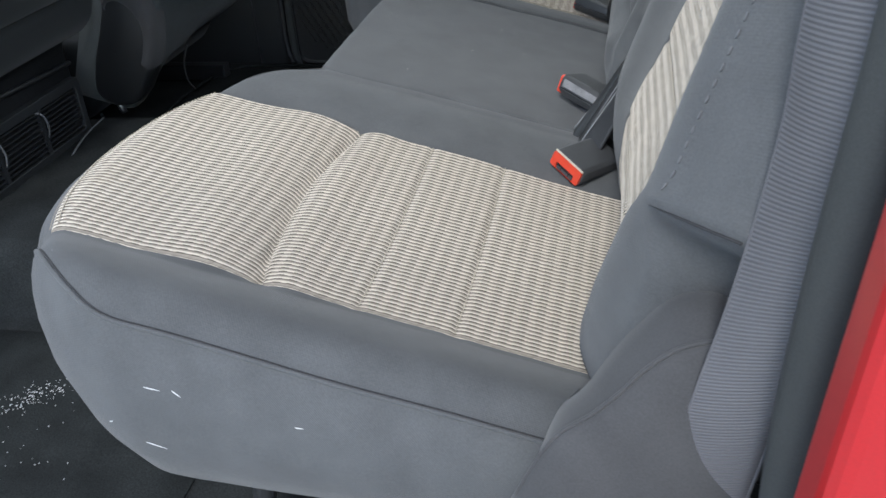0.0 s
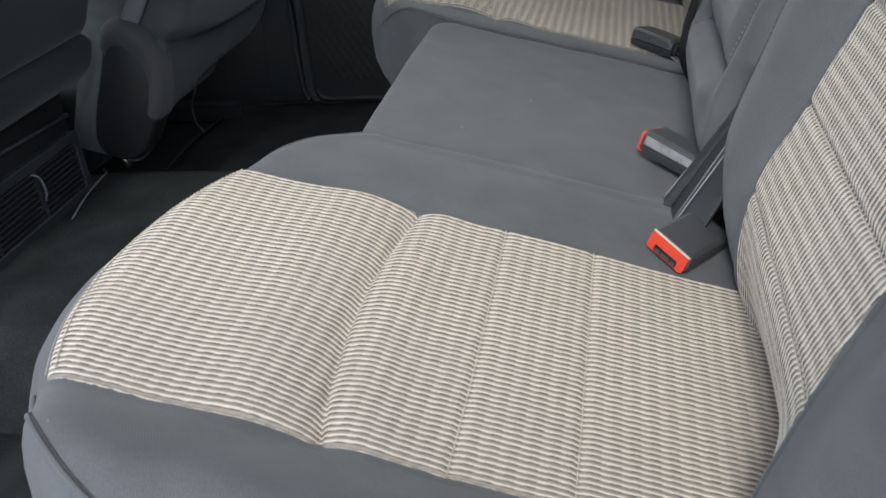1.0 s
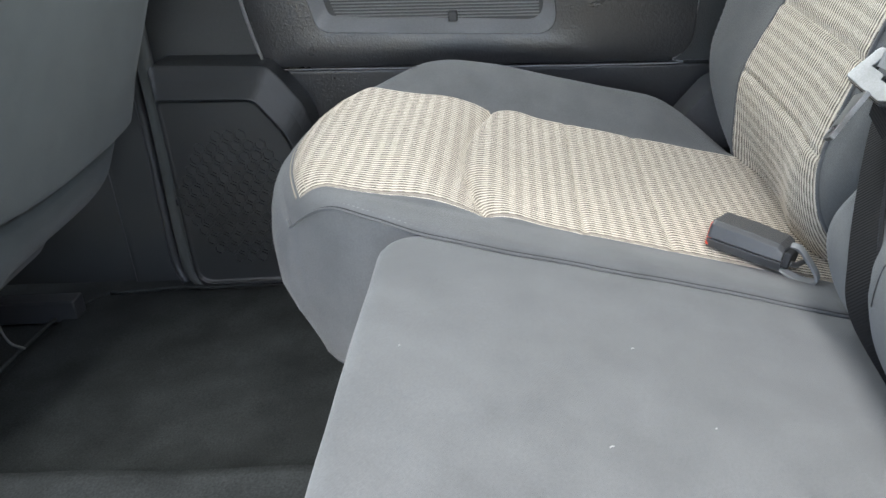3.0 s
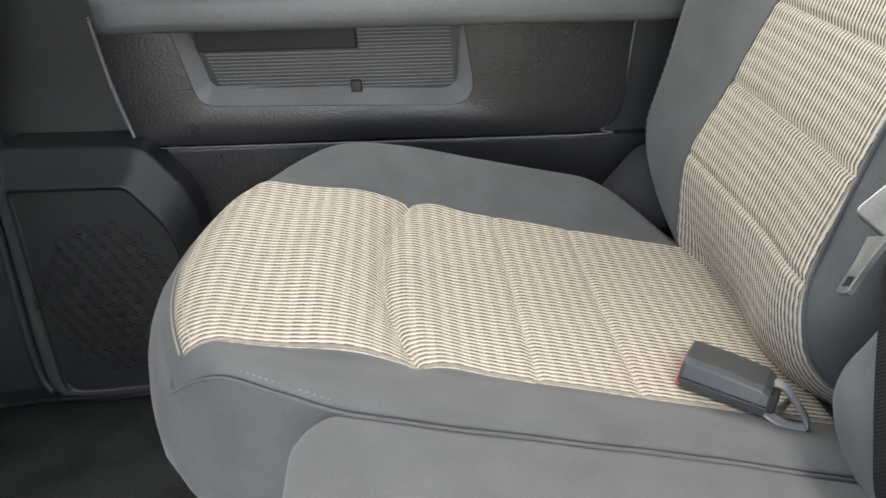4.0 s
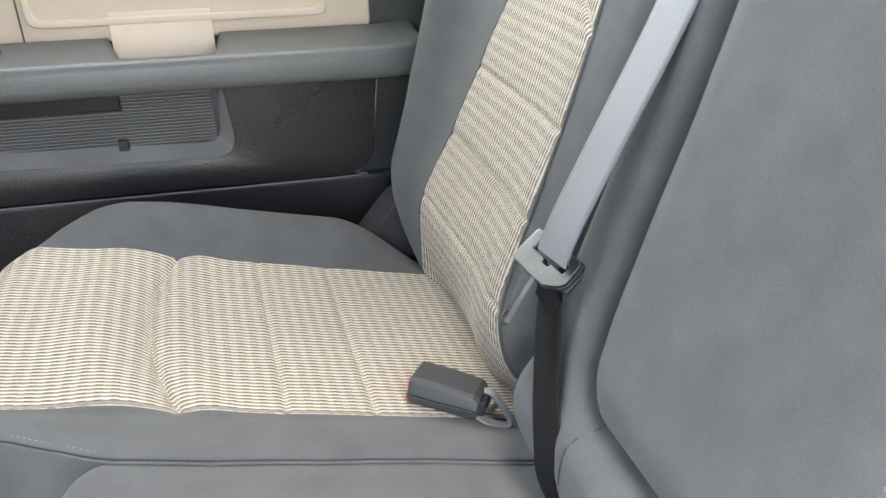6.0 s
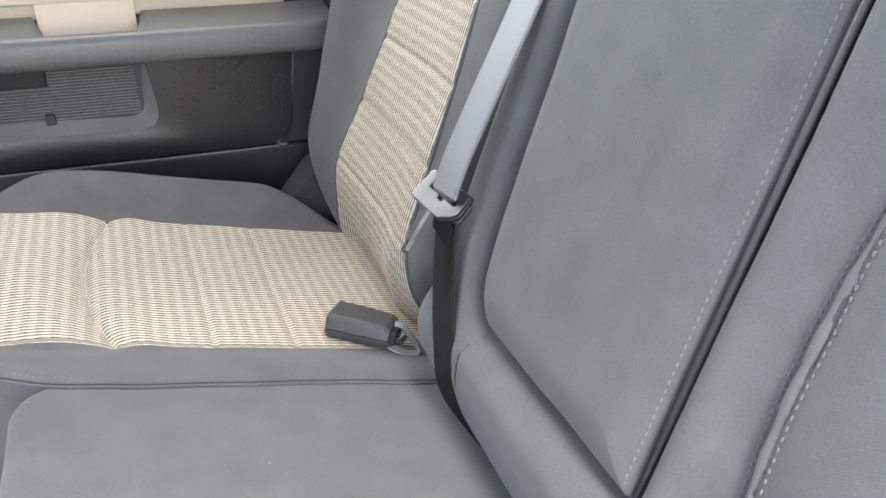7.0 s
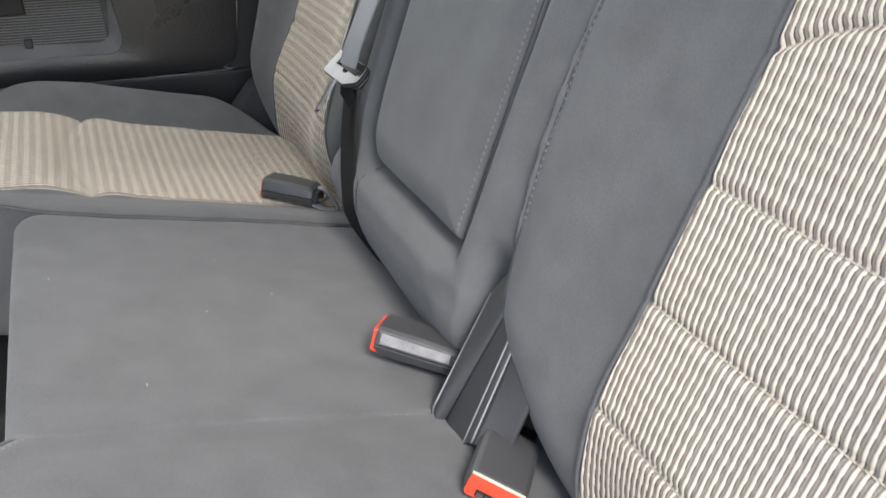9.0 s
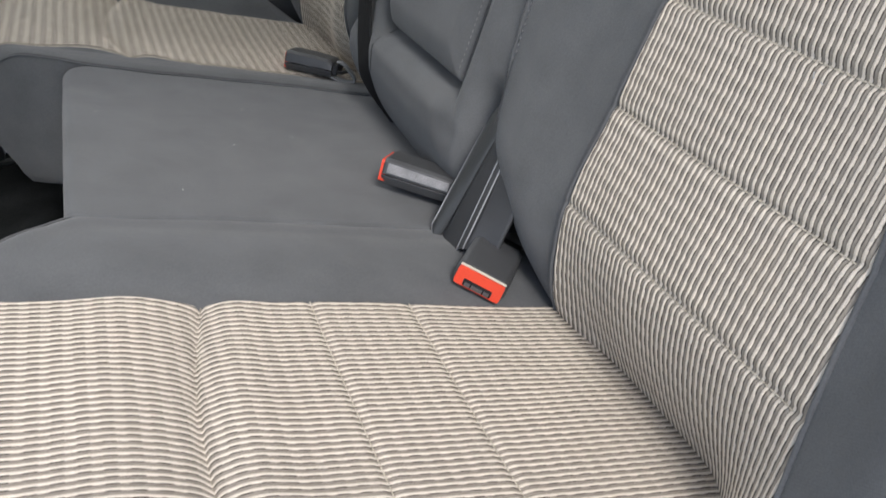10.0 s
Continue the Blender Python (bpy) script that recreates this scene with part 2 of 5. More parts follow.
def part(name, bm, mat, parent=None, label="", smooth=True, bevel=0.0):
    """Links a bmesh as one mesh object, under a thing where one is given."""
    bmesh.ops.recalc_face_normals(bm, faces=bm.faces)
    me = bpy.data.meshes.new(name)
    bm.to_mesh(me)
    bm.free()
    me.materials.append(mat)
    if smooth:
        me.polygons.foreach_set("use_smooth", [True] * len(me.polygons))
    ob = new(name, me)
    if parent is not None:
        ob.parent = parent
        top = parent if parent.parent is None else parent.parent
        ob.matrix_parent_inverse = Matrix.Translation(-top.location) if parent.parent is None else Matrix()
    if label:
        ob["label"] = label
    if bevel:
        mod = ob.modifiers.new("bevel", "BEVEL")
        mod.width, mod.segments, mod.limit_method = bevel, 3, "ANGLE"
        mod.angle_limit = radians(40)
    return ob


def sheet(rows, cols, fn, close_rows=False):
    """A grid of quads; fn(i, j) gives a place and its uv."""
    bm = bmesh.new()
    layer = bm.loops.layers.uv.new("UVMap")
    vs, uvs = [], {}
    for i in range(rows):
        line = []
        for j in range(cols):
            co, uv = fn(i, j)
            v = bm.verts.new(co)
            uvs[v] = uv
            line.append(v)
        vs.append(line)
    for i in range(rows - (0 if close_rows else 1)):
        for j in range(cols - 1):
            k = (i + 1) % rows
            f = bm.faces.new((vs[i][j], vs[i][j + 1], vs[k][j + 1], vs[k][j]))
            for lp in f.loops:
                lp[layer].uv = uvs[lp.vert]
    return bm, vs, uvs, layer


def add_quads(bm, layer, ring_a, ring_b, uvs):
    for a0, a1, b0, b1 in zip(ring_a, ring_a[1:], ring_b, ring_b[1:]):
        f = bm.faces.new((a0, a1, b1, b0))
        for lp in f.loops:
            lp[layer].uv = uvs[lp.vert]


def box(bm, lo, hi, m=None):
    """A block between two corners, added to bm."""
    c = [(a + b) / 2 for a, b in zip(lo, hi)]
    s = [abs(b - a) for a, b in zip(lo, hi)]
    mat = Matrix.Translation(c) @ Matrix.Diagonal((*s, 1))
    bmesh.ops.create_cube(bm, size=1, matrix=(m @ mat) if m else mat)
    return bm


def block(lo, hi, m=None):
    return box(bmesh.new(), lo, hi, m)


def tube(points, r, sides=8, bm=None, cap=True):
    """A round cord along points; r: a radius, or one for each point."""
    bm = bm or bmesh.new()
    pts = [Vector(p) for p in points]
    rs = r if isinstance(r, (list, tuple)) else [r] * len(pts)
    rings, side = [], None
    for k, p in enumerate(pts):
        d = (pts[min(k + 1, len(pts) - 1)] - pts[max(k - 1, 0)]).normalized()
        if side is None:
            side = d.cross(Vector((0.31, 0.2, 0.93))).normalized()
        side = (side - d * side.dot(d)).normalized()
        other = d.cross(side)
        rings.append([bm.verts.new(p + rs[k] * (math.cos(a) * side + math.sin(a) * other)) for a in (2 * math.pi * n / sides for n in range(sides))])
    for a, b in zip(rings, rings[1:]):
        for n in range(sides):
            bm.faces.new((a[n], a[(n + 1) % sides], b[(n + 1) % sides], b[n]))
    if cap:
        bm.faces.new(rings[0]), bm.faces.new(rings[-1])
    return bm


def strap(points, wides, thick=0.0014, curl=0.0):
    """Flat webbing along points; wides: the half-width vector at each point."""
    pts, ws = [Vector(p) for p in points], [Vector(w) for w in wides]
    run = [0.0]
    for a, b in zip(pts, pts[1:]):
        run.append(run[-1] + (b - a).length)
    cols = 9
    prof = [(-1 + 2 * k / (cols - 1), 1) for k in range(cols)] + [(1 - 2 * k / (cols - 1), -1) for k in range(cols)] + [(-1, 1)]

    def fn(i, j):
        d = (pts[min(i + 1, len(pts) - 1)] - pts[max(i - 1, 0)]).normalized()
        n = d.cross(ws[i]).normalized()
        a, s = prof[j]
        return pts[i] + ws[i] * a + n * (s * thick / 2 + curl * (1 - a * a)), (a * ws[i].length, run[i])
    return sheet(len(pts), len(prof), fn)[0]


def spline(points, n=8):
    """More points on a smooth line through the given ones."""
    p = [Vector(q) for q in points]
    p = [2 * p[0] - p[1]] + p + [2 * p[-1] - p[-2]]
    out = []
    for k in range(1, len(p) - 2):
        for j in range(n):
            t = j / n
            out.append(0.5 * (2 * p[k] + (p[k + 1] - p[k - 1]) * t + (2 * p[k - 1] - 5 * p[k] + 4 * p[k + 1] - p[k + 2]) * t * t + (3 * p[k] - p[k - 1] - 3 * p[k + 1] + p[k + 2]) * t ** 3))
    return out + [p[-2]]


def prism(outline, axis, lo, hi):
    """A plate with the outline given in the two other axes, between lo and hi on the axis."""
    bm = bmesh.new()
    def at(p, v):
        q = list(p)
        q.insert(axis, v)
        return bm.verts.new(q)
    a, b = [at(p, lo) for p in outline], [at(p, hi) for p in outline]
    bm.faces.new(a), bm.faces.new(b)
    for k in range(len(a)):
        n = (k + 1) % len(a)
        bm.faces.new((a[k], a[n], b[n], b[k]))
    return bm


def rounded(corners, r=0.01, n=5):
    """An outline with its corners rounded; r: one radius or one for each corner."""
    out, c = [], [Vector(p) for p in corners]
    for k, p in enumerate(c):
        rk = r[k] if isinstance(r, (list, tuple)) else r
        a, b = c[k - 1] - p, c[(k + 1) % len(c)] - p
        rk = min(rk, a.length * 0.45, b.length * 0.45)
        s, e = p + a.normalized() * rk, p + b.normalized() * rk
        for j in range(n + 1):
            t = j / n
            out.append(tuple(s * (1 - t) ** 2 + p * 2 * t * (1 - t) + e * t * t))
    return out


def stitches(points, along=0.006, r=0.0007, gap=0.55):
    """Separate stitches along a line."""
    bm = bmesh.new()
    pts = [Vector(p) for p in points]
    run = [0.0]
    for a, b in zip(pts, pts[1:]):
        run.append(run[-1] + (b - a).length)

    def place(s):
        for k in range(len(pts) - 1):
            if run[k + 1] >= s:
                return pts[k].lerp(pts[k + 1], (s - run[k]) / max(1e-6, run[k + 1] - run[k]))
        return pts[-1]
    s = 0.0
    while s + along * gap < run[-1]:
        a, b = place(s), place(s + along * gap)
        tube([a, a.lerp(b, 0.25), a.lerp(b, 0.75), b], [r * 0.5, r, r, r * 0.5], 5, bm)
        s += along
    return bm


def smooth01(v):
    v = min(1.0, max(0.0, v))
    return v * v * (3 - 2 * v)


# ---------------------------------------------------------------- seat shape
def plane_z(x):
    return 0.546 - 0.271 * (x + 0.328)


def x_front(t, side):
    return (-0.388 if side == NEAR else -0.373) + 0.032 * t * t


def soft(x, y, z=0.0, size=9.0, amount=0.0012):
    return amount * noise.noise(Vector((x * size, y * size, z * size)))


def crease_x(u, side):
    t = (u - 0.448) / 0.155
    near, bow = (-0.164, 0.018) if side == NEAR else (-0.171, 0.027)
    return near - bow * (1 - min(1, t * t))


def cushion_z(x, u, d, side):
    """Height of an outer cushion's top; u: metres from the cab's centre line; d: metres behind its front edge."""
    z = plane_z(x)
    grow = smooth01((d + 0.03) / 0.10)
    if u > 0.603:
        ramp = math.sin(math.pi * 0.55 * min(1, (u - 0.603) / 0.085))
        if side == NEAR:
            z += 0.028 * ramp * grow
        else:
            z += ramp * (0.022 * grow + 0.016 * smooth01((x + 0.30) / 0.14) - 0.020 * smooth01((-0.24 - x) / 0.10) - 0.072 * smooth01((x - 0.01) / 0.15))
    if u < 0.293:
        z += (0.010 * math.sin(math.pi * 0.8 * min(1, (0.293 - u) / 0.1))) * grow
    if d < 0.055:
        z -= 0.030 * (1 - max(0, d) / 0.055) ** 2
    inside = smooth01((u - 0.285) / 0.02) * smooth01((0.611 - u) / 0.02)
    if inside > 0:
        dx = x - crease_x(u, side)
        z += inside * (0.0068 * math.exp(-((dx + 0.045) / 0.035) ** 2) + 0.004 * math.exp(-((dx - 0.025) / 0.02) ** 2) - 0.0078 * math.exp(-abs(dx) / 0.009) - 0.002 * math.exp(-(dx / 0.002) ** 2))
        t = (u - 0.448) / 0.155
        z -= inside * 0.004 * (1 - t * t)
        for s in (-0.088, -0.012):
            z -= inside * 0.0018 * math.exp(-((x - s) / 0.0032) ** 2)
    return z + soft(x, u * side, 0, 7, 0.0025) + soft(x, u * side, 3, 25, 0.0008)


def cushion_u(s, d, side):
    """From the inner (s = 0) to the outer edge (s = 1) of an outer cushion, d metres behind its front."""
    k = max(0, 1 - d / 0.13)
    a = 0.166 + 0.172 * k ** 1.5 if side == NEAR else 0.224 + 0.064 * k ** 1.7
    b = 0.695 - 0.102 * k ** 1.7
    return a + (b - a) * s


def corner_drop(t, d):
    """How far the cushion's front corners fall."""
    return 0.012 * max(0, (min(1, abs(t)) - 0.6) / 0.4) ** 2 * max(0, 1 - max(0, d) / 0.09)


def across_at(x, u, side):
    """Where a place lies between a cushion's two edges, from -1 to 1."""
    t = 0.0
    for _ in range(6):
        d = x - x_front(max(-1, min(1, t)), side)
        a, b = cushion_u(0, d, side), cushion_u(1, d, side)
        t = 2 * (u - a) / (b - a) - 1
    return max(-1, min(1, t))


def edge_roll(t, x, side):
    """The cushion's top rolls down towards its side seams."""
    e = (1 - abs(t)) * 0.26
    deep, r = (0.016, 0.035) if t > 0 else (0.0035, 0.02)
    return deep * max(0, 1 - e / r) ** 2 * smooth01((x + 0.32) / 0.08)


def cushion_parts(side, seat):
    R, C = 70, 111
    rows = [(i / (R - 1)) ** 1.5 for i in range(R)]

    def top(i, j):
        s, t = rows[i], -1 + 2 * j / (C - 1)
        x = x_front(t, side) * (1 - s) + 0.15 * s
        d = x - x_front(t, side)
        u = cushion_u((t + 1) / 2, d, side)
        z = cushion_z(x, u, d, side)
        z -= corner_drop(t, d)
        z -= 0.005 * smooth01((u - 0.297) / 0.01) * smooth01((0.599 - u) / 0.01) * smooth01((d - 0.045) / 0.01)
        z -= edge_roll(t, x, side)
        return (x, YC + side * u, z), (u, x)
    bm, vs, uvs, layer = sheet(R, C, top)
    ring = [vs[i][0] for i in range(R - 1, 0, -1)] + vs[0] + [vs[i][C - 1] for i in range(1, R)]
    body_edge, n = [v.co.copy() for v in ring], len(ring)
    # the sides: from the seam down to the underside, in one piece with the top
    out = []
    for k in range(n):
        d = body_edge[min(k + 1, n - 1)] - body_edge[max(k - 1, 0)]
        out.append(Vector((d.y, -d.x, 0)).normalized() * (-side))
    for _ in range(6):
        out = [out[0]] + [(out[k - 1] + out[k] * 2 + out[k + 1]).normalized() for k in range(1, n - 1)] + [out[-1]]
    for off, drop in ((0.003, 0.012), (0.006, 0.03), (0.0105, 0.08), (0.014, 0.15), (0.0165, 0.26), (0.0155, 0.42), (0.007, 0.58), (-0.010, 0.74), (-0.035, 0.88), (-0.07, 0.97), (-0.12, 1.0)):
        nxt = []
        for k in range(n):
            c = body_edge[k]
            bottom = 0.358 - 0.04 * smooth01((k / n - 0.35) / 0.3)
            inner = smooth01((R - 16 - k) / 12)
            bulge = 1 - 0.75 * smooth01((R + 4 - k) / 10)
            p = c + out[k] * (off * bulge * (1 - inner) - 0.012 * drop * inner)
            p.z = c.z + (bottom - c.z) * drop + soft(p.x, p.y, p.z, 8, 0.003)
            v = bm.verts.new(p)
            uvs[v] = (k * 0.006, p.z)
            nxt.append(v)
        add_quads(bm, layer, ring, nxt, uvs)
        ring = nxt
    f = bm.faces.new(ring)
    for lp in f.loops:
        lp[layer].uv = (0, 0)
    seat = part("cushion", bm, CLOTH, seat, "grey twill cloth cushion with rounded sides")
    # seams from the insert's front corners back along both sides: cord, dark joint and stitches
    for k0, k1, cord in ((R + C - 6, n, 0.0017), (2, R + 3, 0.0011)):
        span = range(k0, k1)
        part("piping", tube([body_edge[k] + out[k] * 0.0022 + Vector((0, 0, -0.0004)) for k in span], cord), CLOTH, seat)
        part("seam_joint", tube([body_edge[k] - out[k] * 0.0006 + Vector((0, 0, 0.0001)) for k in span], 0.0007, 6), CREASE_DARK, seat, "dark joint beside the piping")
        part("stitching", stitches([body_edge[k] - out[k] * 0.006 + Vector((0, 0, 0.0012)) for k in span][::2], 0.0048, 0.0006), THREAD, seat)
    # striped insert
    Ri, lo, hi = 210, 0.2962, 0.6005
    us = rib_columns(lo, hi)

    def ins(i, j):
        a, u = i / (Ri - 1), us[j]
        b = (u - 0.449) / 0.1545
        x0 = (-0.331 - 0.004 * b - 0.043 * (1 - b * b)) if side == NEAR else (-0.333 - 0.032 * (1 - b * b))
        x = x0 + (0.135 - x0) * a
        t = across_at(x, u, side)
        d = x - x_front(t, side)
        z = cushion_z(x, u, d, side) - corner_drop(t, d) - edge_roll(t, x, side)
        lift = rib_lift(u, lo, hi)
        return (x, YC + side * u, z + (lift if i > 1 else min(lift, (-0.003, 0.0006)[i]))), (u, x)
    bm, vs, uvs, layer = sheet(Ri, len(us), ins)
    second_row = [v.co + Vector((0, 0, 0.0012)) for v in vs[4][8:-8:4]]
    front_edge = [v.co + Vector((-0.0002, 0, 0.0016)) for v in vs[0][12:-12:4]]
    part("seat_insert", bm, CREAM, seat, "cream striped cloth insert")
    part("front_cord", tube(front_edge, 0.0014), CREASE, seat)
    part("front_stitching", stitches(second_row, 0.0044, 0.0006, 0.75), SEAM_THREAD, seat)
    # The fold's shade is drawn as a brown tube along the crease
    line = []
    for j in range(41):
        u = 0.449 + 0.151 * (-1 + j / 20)
        line.append((crease_x(u, side), YC + side * u, cushion_z(crease_x(u, side), u, 0.3, side) + 0.0012))
    part("crease_shade", tube(line, 0.0009, 6), CREASE, seat, "brown tube for the shade sunk in the crease")
    for sx in (-0.088, -0.012):
        line = []
        for j in range(31):
            u = 0.449 + 0.150 * (-1 + j / 15)
            line.append((sx, YC + side * u, cushion_z(sx, u, 0.3, side) + 0.0021))
        part("seam_thread", stitches(line, 0.0042, 0.0006, 0.85), SEAM_THREAD, seat)


def rib_columns(lo, hi):
    """Where the ribbed cloth is sampled across: eight lines to a rib."""
    out, n = [lo], math.floor(lo / RIB_PITCH)
    while n * RIB_PITCH < hi:
        for f in (0.0, 0.10, 0.20, 0.29, 0.5, 0.71, 0.80, 0.90):
            u = (n + f) * RIB_PITCH
            if lo + 0.0003 < u < hi - 0.0003:
                out.append(u)
        n += 1
    return out + [hi]


def rib_lift(u, lo, hi):
    """Height of the ribbed cloth over its padding, with its edges tucked in."""
    e = min(u - lo, hi - u)
    f = u / RIB_PITCH
    crest = abs(2 * (f - math.floor(f)) - 1)
    return -0.0012 + 0.0022 * smooth01(e / 0.005) + 0.0009 * smooth01((crest - 0.36) / 0.38) * smooth01(e / 0.003)


TILT_BACK = 0.41
BN = Vector((-0.925, 0, 0.379))     # forward normal of the seat backs


def back_at(z, u, off, side=1):
    """A place on the plane of the backrests, off metres in front of it."""
    return Vector((0.116 + TILT_BACK * (z - 0.53), YC + side * u, z)) + BN * off


def round_in(e, r):
    """How far a rounded edge of radius r falls back at e metres from it."""
    if e >= r:
        return 0.0
    k = 1 - max(0, e) / r
    return r * (1 - math.sqrt(max(0, 1 - k * k)))


def seam_z(k, u):
    z = (0.53, 0.606, 0.682, 0.757)[k]
    if k == 3:
        t = (u - 0.45) / 0.12
        z += 0.034 * max(0, 1 - t * t)
    return z


def roll_z(u):
    """Height of the rolled seam at the foot of the near backrest's outer bolster."""
    return 0.631 + 0.42 * (u - 0.72)


def backrest_off(z, u, ui, uo, side):
    off = -0.9 * max(round_in(uo - u, 0.032), round_in(u - ui, 0.016 if side == NEAR else 0.03))
    off -= (0.080 if side == FAR else 0.080 - 0.036 * smooth01((u - 0.5) / 0.12)) * max(0, 1 - (z - 0.415) / 0.12) ** 1.7
    off += (0.022 + 0.11 * max(0, min(z, 0.8) - 0.52)) * math.exp(-((u - (uo - 0.078)) / 0.048) ** 2) + (0.010 if side == FAR else 0.016) * math.exp(-((u - (ui + (0.07 if side == FAR else 0.045))) / 0.05) ** 2)
    off -= 0.9 * round_in(1.03 - z, 0.06)
    if side == NEAR:
        # the outer bolster ends in a rolled seam over the hinge, hollow beneath it
        out, roll = smooth01((u - 0.700) / 0.028), roll_z(u)
        off += out * (0.005 * math.exp(-((z - roll - 0.006) / 0.006) ** 2) - 0.050 * smooth01((roll - z) / 0.010) * smooth01((z - 0.52) / 0.09))
    il, ih = insert_limits(z, side)
    inside = smooth01((u - il + 0.006) / 0.014) * smooth01((ih + 0.006 - u) / 0.014)
    if inside:
        for k in range(4):
            dz = z - seam_z(k, u)
            off += inside * (-(0.0029 if k < 3 else 0.005) * math.exp(-(dz / 0.0032) ** 2) + 0.0012 * math.exp(-((dz - 0.03) / 0.022) ** 2))
    return off + soft(z, u * side, 1, 7, 0.003) + soft(z, u * side, 5, 24, 0.0008)


def insert_limits(z, side):
    return 0.312 + 0.08 * (z - 0.53), (0.607 - 0.20 * max(0, z - 0.53)) if side == FAR else 0.585 - 0.20 * (z - 0.53)


def strip_seam(z):
    """Where the near backrest meets the strip beside the armrest panel."""
    return 0.167 + 0.9 * min(0.2, abs(z - 0.68)) ** 2


def inner_edge(side, z):
    """The inboard edge of a backrest, metres from the centre line."""
    return strip_seam(z) - 0.012 - 0.06 * max(0, min(z, 0.9) - 0.68) if side == NEAR else 0.262


def backrest_parts(side, seat):
    uo = 0.775
    R, C = 170, 231

    def limits(z):
        c = max(0, 1 - (z - 0.415) / 0.14) ** 2 * 0.11 + max(0, 1 - (1.03 - z) / 0.10) ** 2 * 0.07
        step = (0.030 * smooth01((0.640 - z) / 0.055) + 0.020 * smooth01((0.637 - z) / 0.10)) * (1 if side == NEAR else 0.2)
        return inner_edge(side, z) + c, uo - c - step

    def fn(i, j):
        z = 0.415 + 0.615 * (i / (R - 1)) ** 1.25
        a, b = limits(z)
        w = -1 + 2 * j / (C - 1)
        w = math.sin(w * math.pi / 2) * 0.6 + w * 0.4
        u = (a + b) / 2 + (b - a) / 2 * w
        il, ih = insert_limits(z, side)
        off = backrest_off(z, u, a, b, side) - 0.005 * smooth01((u - il - 0.004) / 0.01) * smooth01((ih - 0.004 - u) / 0.01)
        return back_at(z, u, off, side), (u, z * 1.08)
    bm, vs, uvs, layer = sheet(R, C, fn)
    ring = [vs[i][0] for i in range(R - 1, 0, -1)] + vs[0] + [vs[i][C - 1] for i in range(1, R)] + vs[R - 1][C - 2:0:-1]
    ring.append(ring[0])
    base = [v.co.copy() for v in ring]
    for depth in (0.02, 0.06, 0.11):
        nxt = [bm.verts.new(c - BN * depth) for c in base[:-1]]
        for k, v in enumerate(nxt):
            uvs[v] = (depth + 0.3, k * 0.008)
        nxt.append(nxt[0])
        add_quads(bm, layer, ring, nxt, uvs)
        ring = nxt
    bm.faces.new(ring[:-1])
    seat = part("backrest", bm, CLOTH, seat, "grey twill cloth backrest with thick bolsters")
    Ri = 225
    us = rib_columns(0.300, 0.632)

    def ins(i, j):
        z = 0.422 + 0.53 * i / (Ri - 1)
        il, ih = insert_limits(z, side)
        u = us[j]
        if u < il:
            u = il - 0.004 * (il - u)
        elif u > ih:
            u = ih + 0.004 * (u - ih)
        off = backrest_off(z, u, *limits(z), side) + (rib_lift(u, il, ih) if i < Ri - 1 else -0.003)
        return back_at(z, u, off, side), (u, z * 1.08)
    part("back_insert", sheet(Ri, len(us), ins)[0], CREAM, seat, "cream striped cloth insert with quilted seams")
    for edge in (0, 1):
        line = []
        for k in range(105):
            z = 0.43 + 0.005 * k
            u = insert_limits(z, side)[edge]
            line.append(back_at(z, u, backrest_off(z, u, *limits(z), side) + 0.0002, side))
        part("edge_welt", tube(line, 0.0021, 6), CLOTH, seat)
    for k in range(4):
        line = []
        for j in range(41):
            u = 0.45 + 0.14 * (-1 + j / 20)
            z = seam_z(k, u) - 0.001
            il, ih = insert_limits(z, side)
            if il + 0.004 < u < ih - 0.004:
                line.append(back_at(z, u, backrest_off(z, u, *limits(z), side) + 0.0023, side))
        part("seam_thread", stitches(line, 0.0042, 0.0006, 0.85), SEAM_THREAD, seat)
    line = []
    for k in range(56):
        z = 0.47 + 0.0095 * k
        if side == NEAR and z < 0.640:
            continue
        a, b = limits(z)
        u = b - 0.055
        line.append(back_at(z, u, backrest_off(z, u, a, b, side) + 0.0006, side))
    part("stitching", stitches(line, 0.0085, 0.0007), THREAD_GREY, seat)
    if side == NEAR:
        line = []
        for k in range(26):
            u = 0.707 + 0.0024 * k
            z = roll_z(u)
            line.append(back_at(z, u, backrest_off(z, u, *limits(z), side) + 0.0003, side))
        part("seam_joint", tube(line, [0.0001 + 0.00075 * min(1, k / 12) for k in range(26)], 6), CREASE_DARK, seat, "dark joint under the rolled seam")
        line = []
        for k in range(46):
            z = 0.60 + 0.0092 * k
            a, b = limits(z)
            line.append(back_at(z, a + 0.017, backrest_off(z, a + 0.017, a, b, side) + 0.0006, side))
        part("stitching", stitches(line, 0.0058, 0.0008), THREAD_GREY, seat)


# ---------------------------------------------------------------- structure: the cab
def wall(name, bm, mat, label, category="wall", smooth=False, bevel=0.0):
    return tagged(part(name, bm, mat, None, "", smooth, bevel), label, category, kind="structure")


def floor_z(y):
    u = abs(y - YC)
    return 0.2 + 0.09 * smooth01((0.262 - u) / 0.035)


def floor_fn(i, j):
    x, y = -1.9 + 2.55 * i / 60, 0.42 + 1.64 * j / 160
    return (x, y, floor_z(y) + soft(x, y, 0, 6, 0.004)), (x, y)


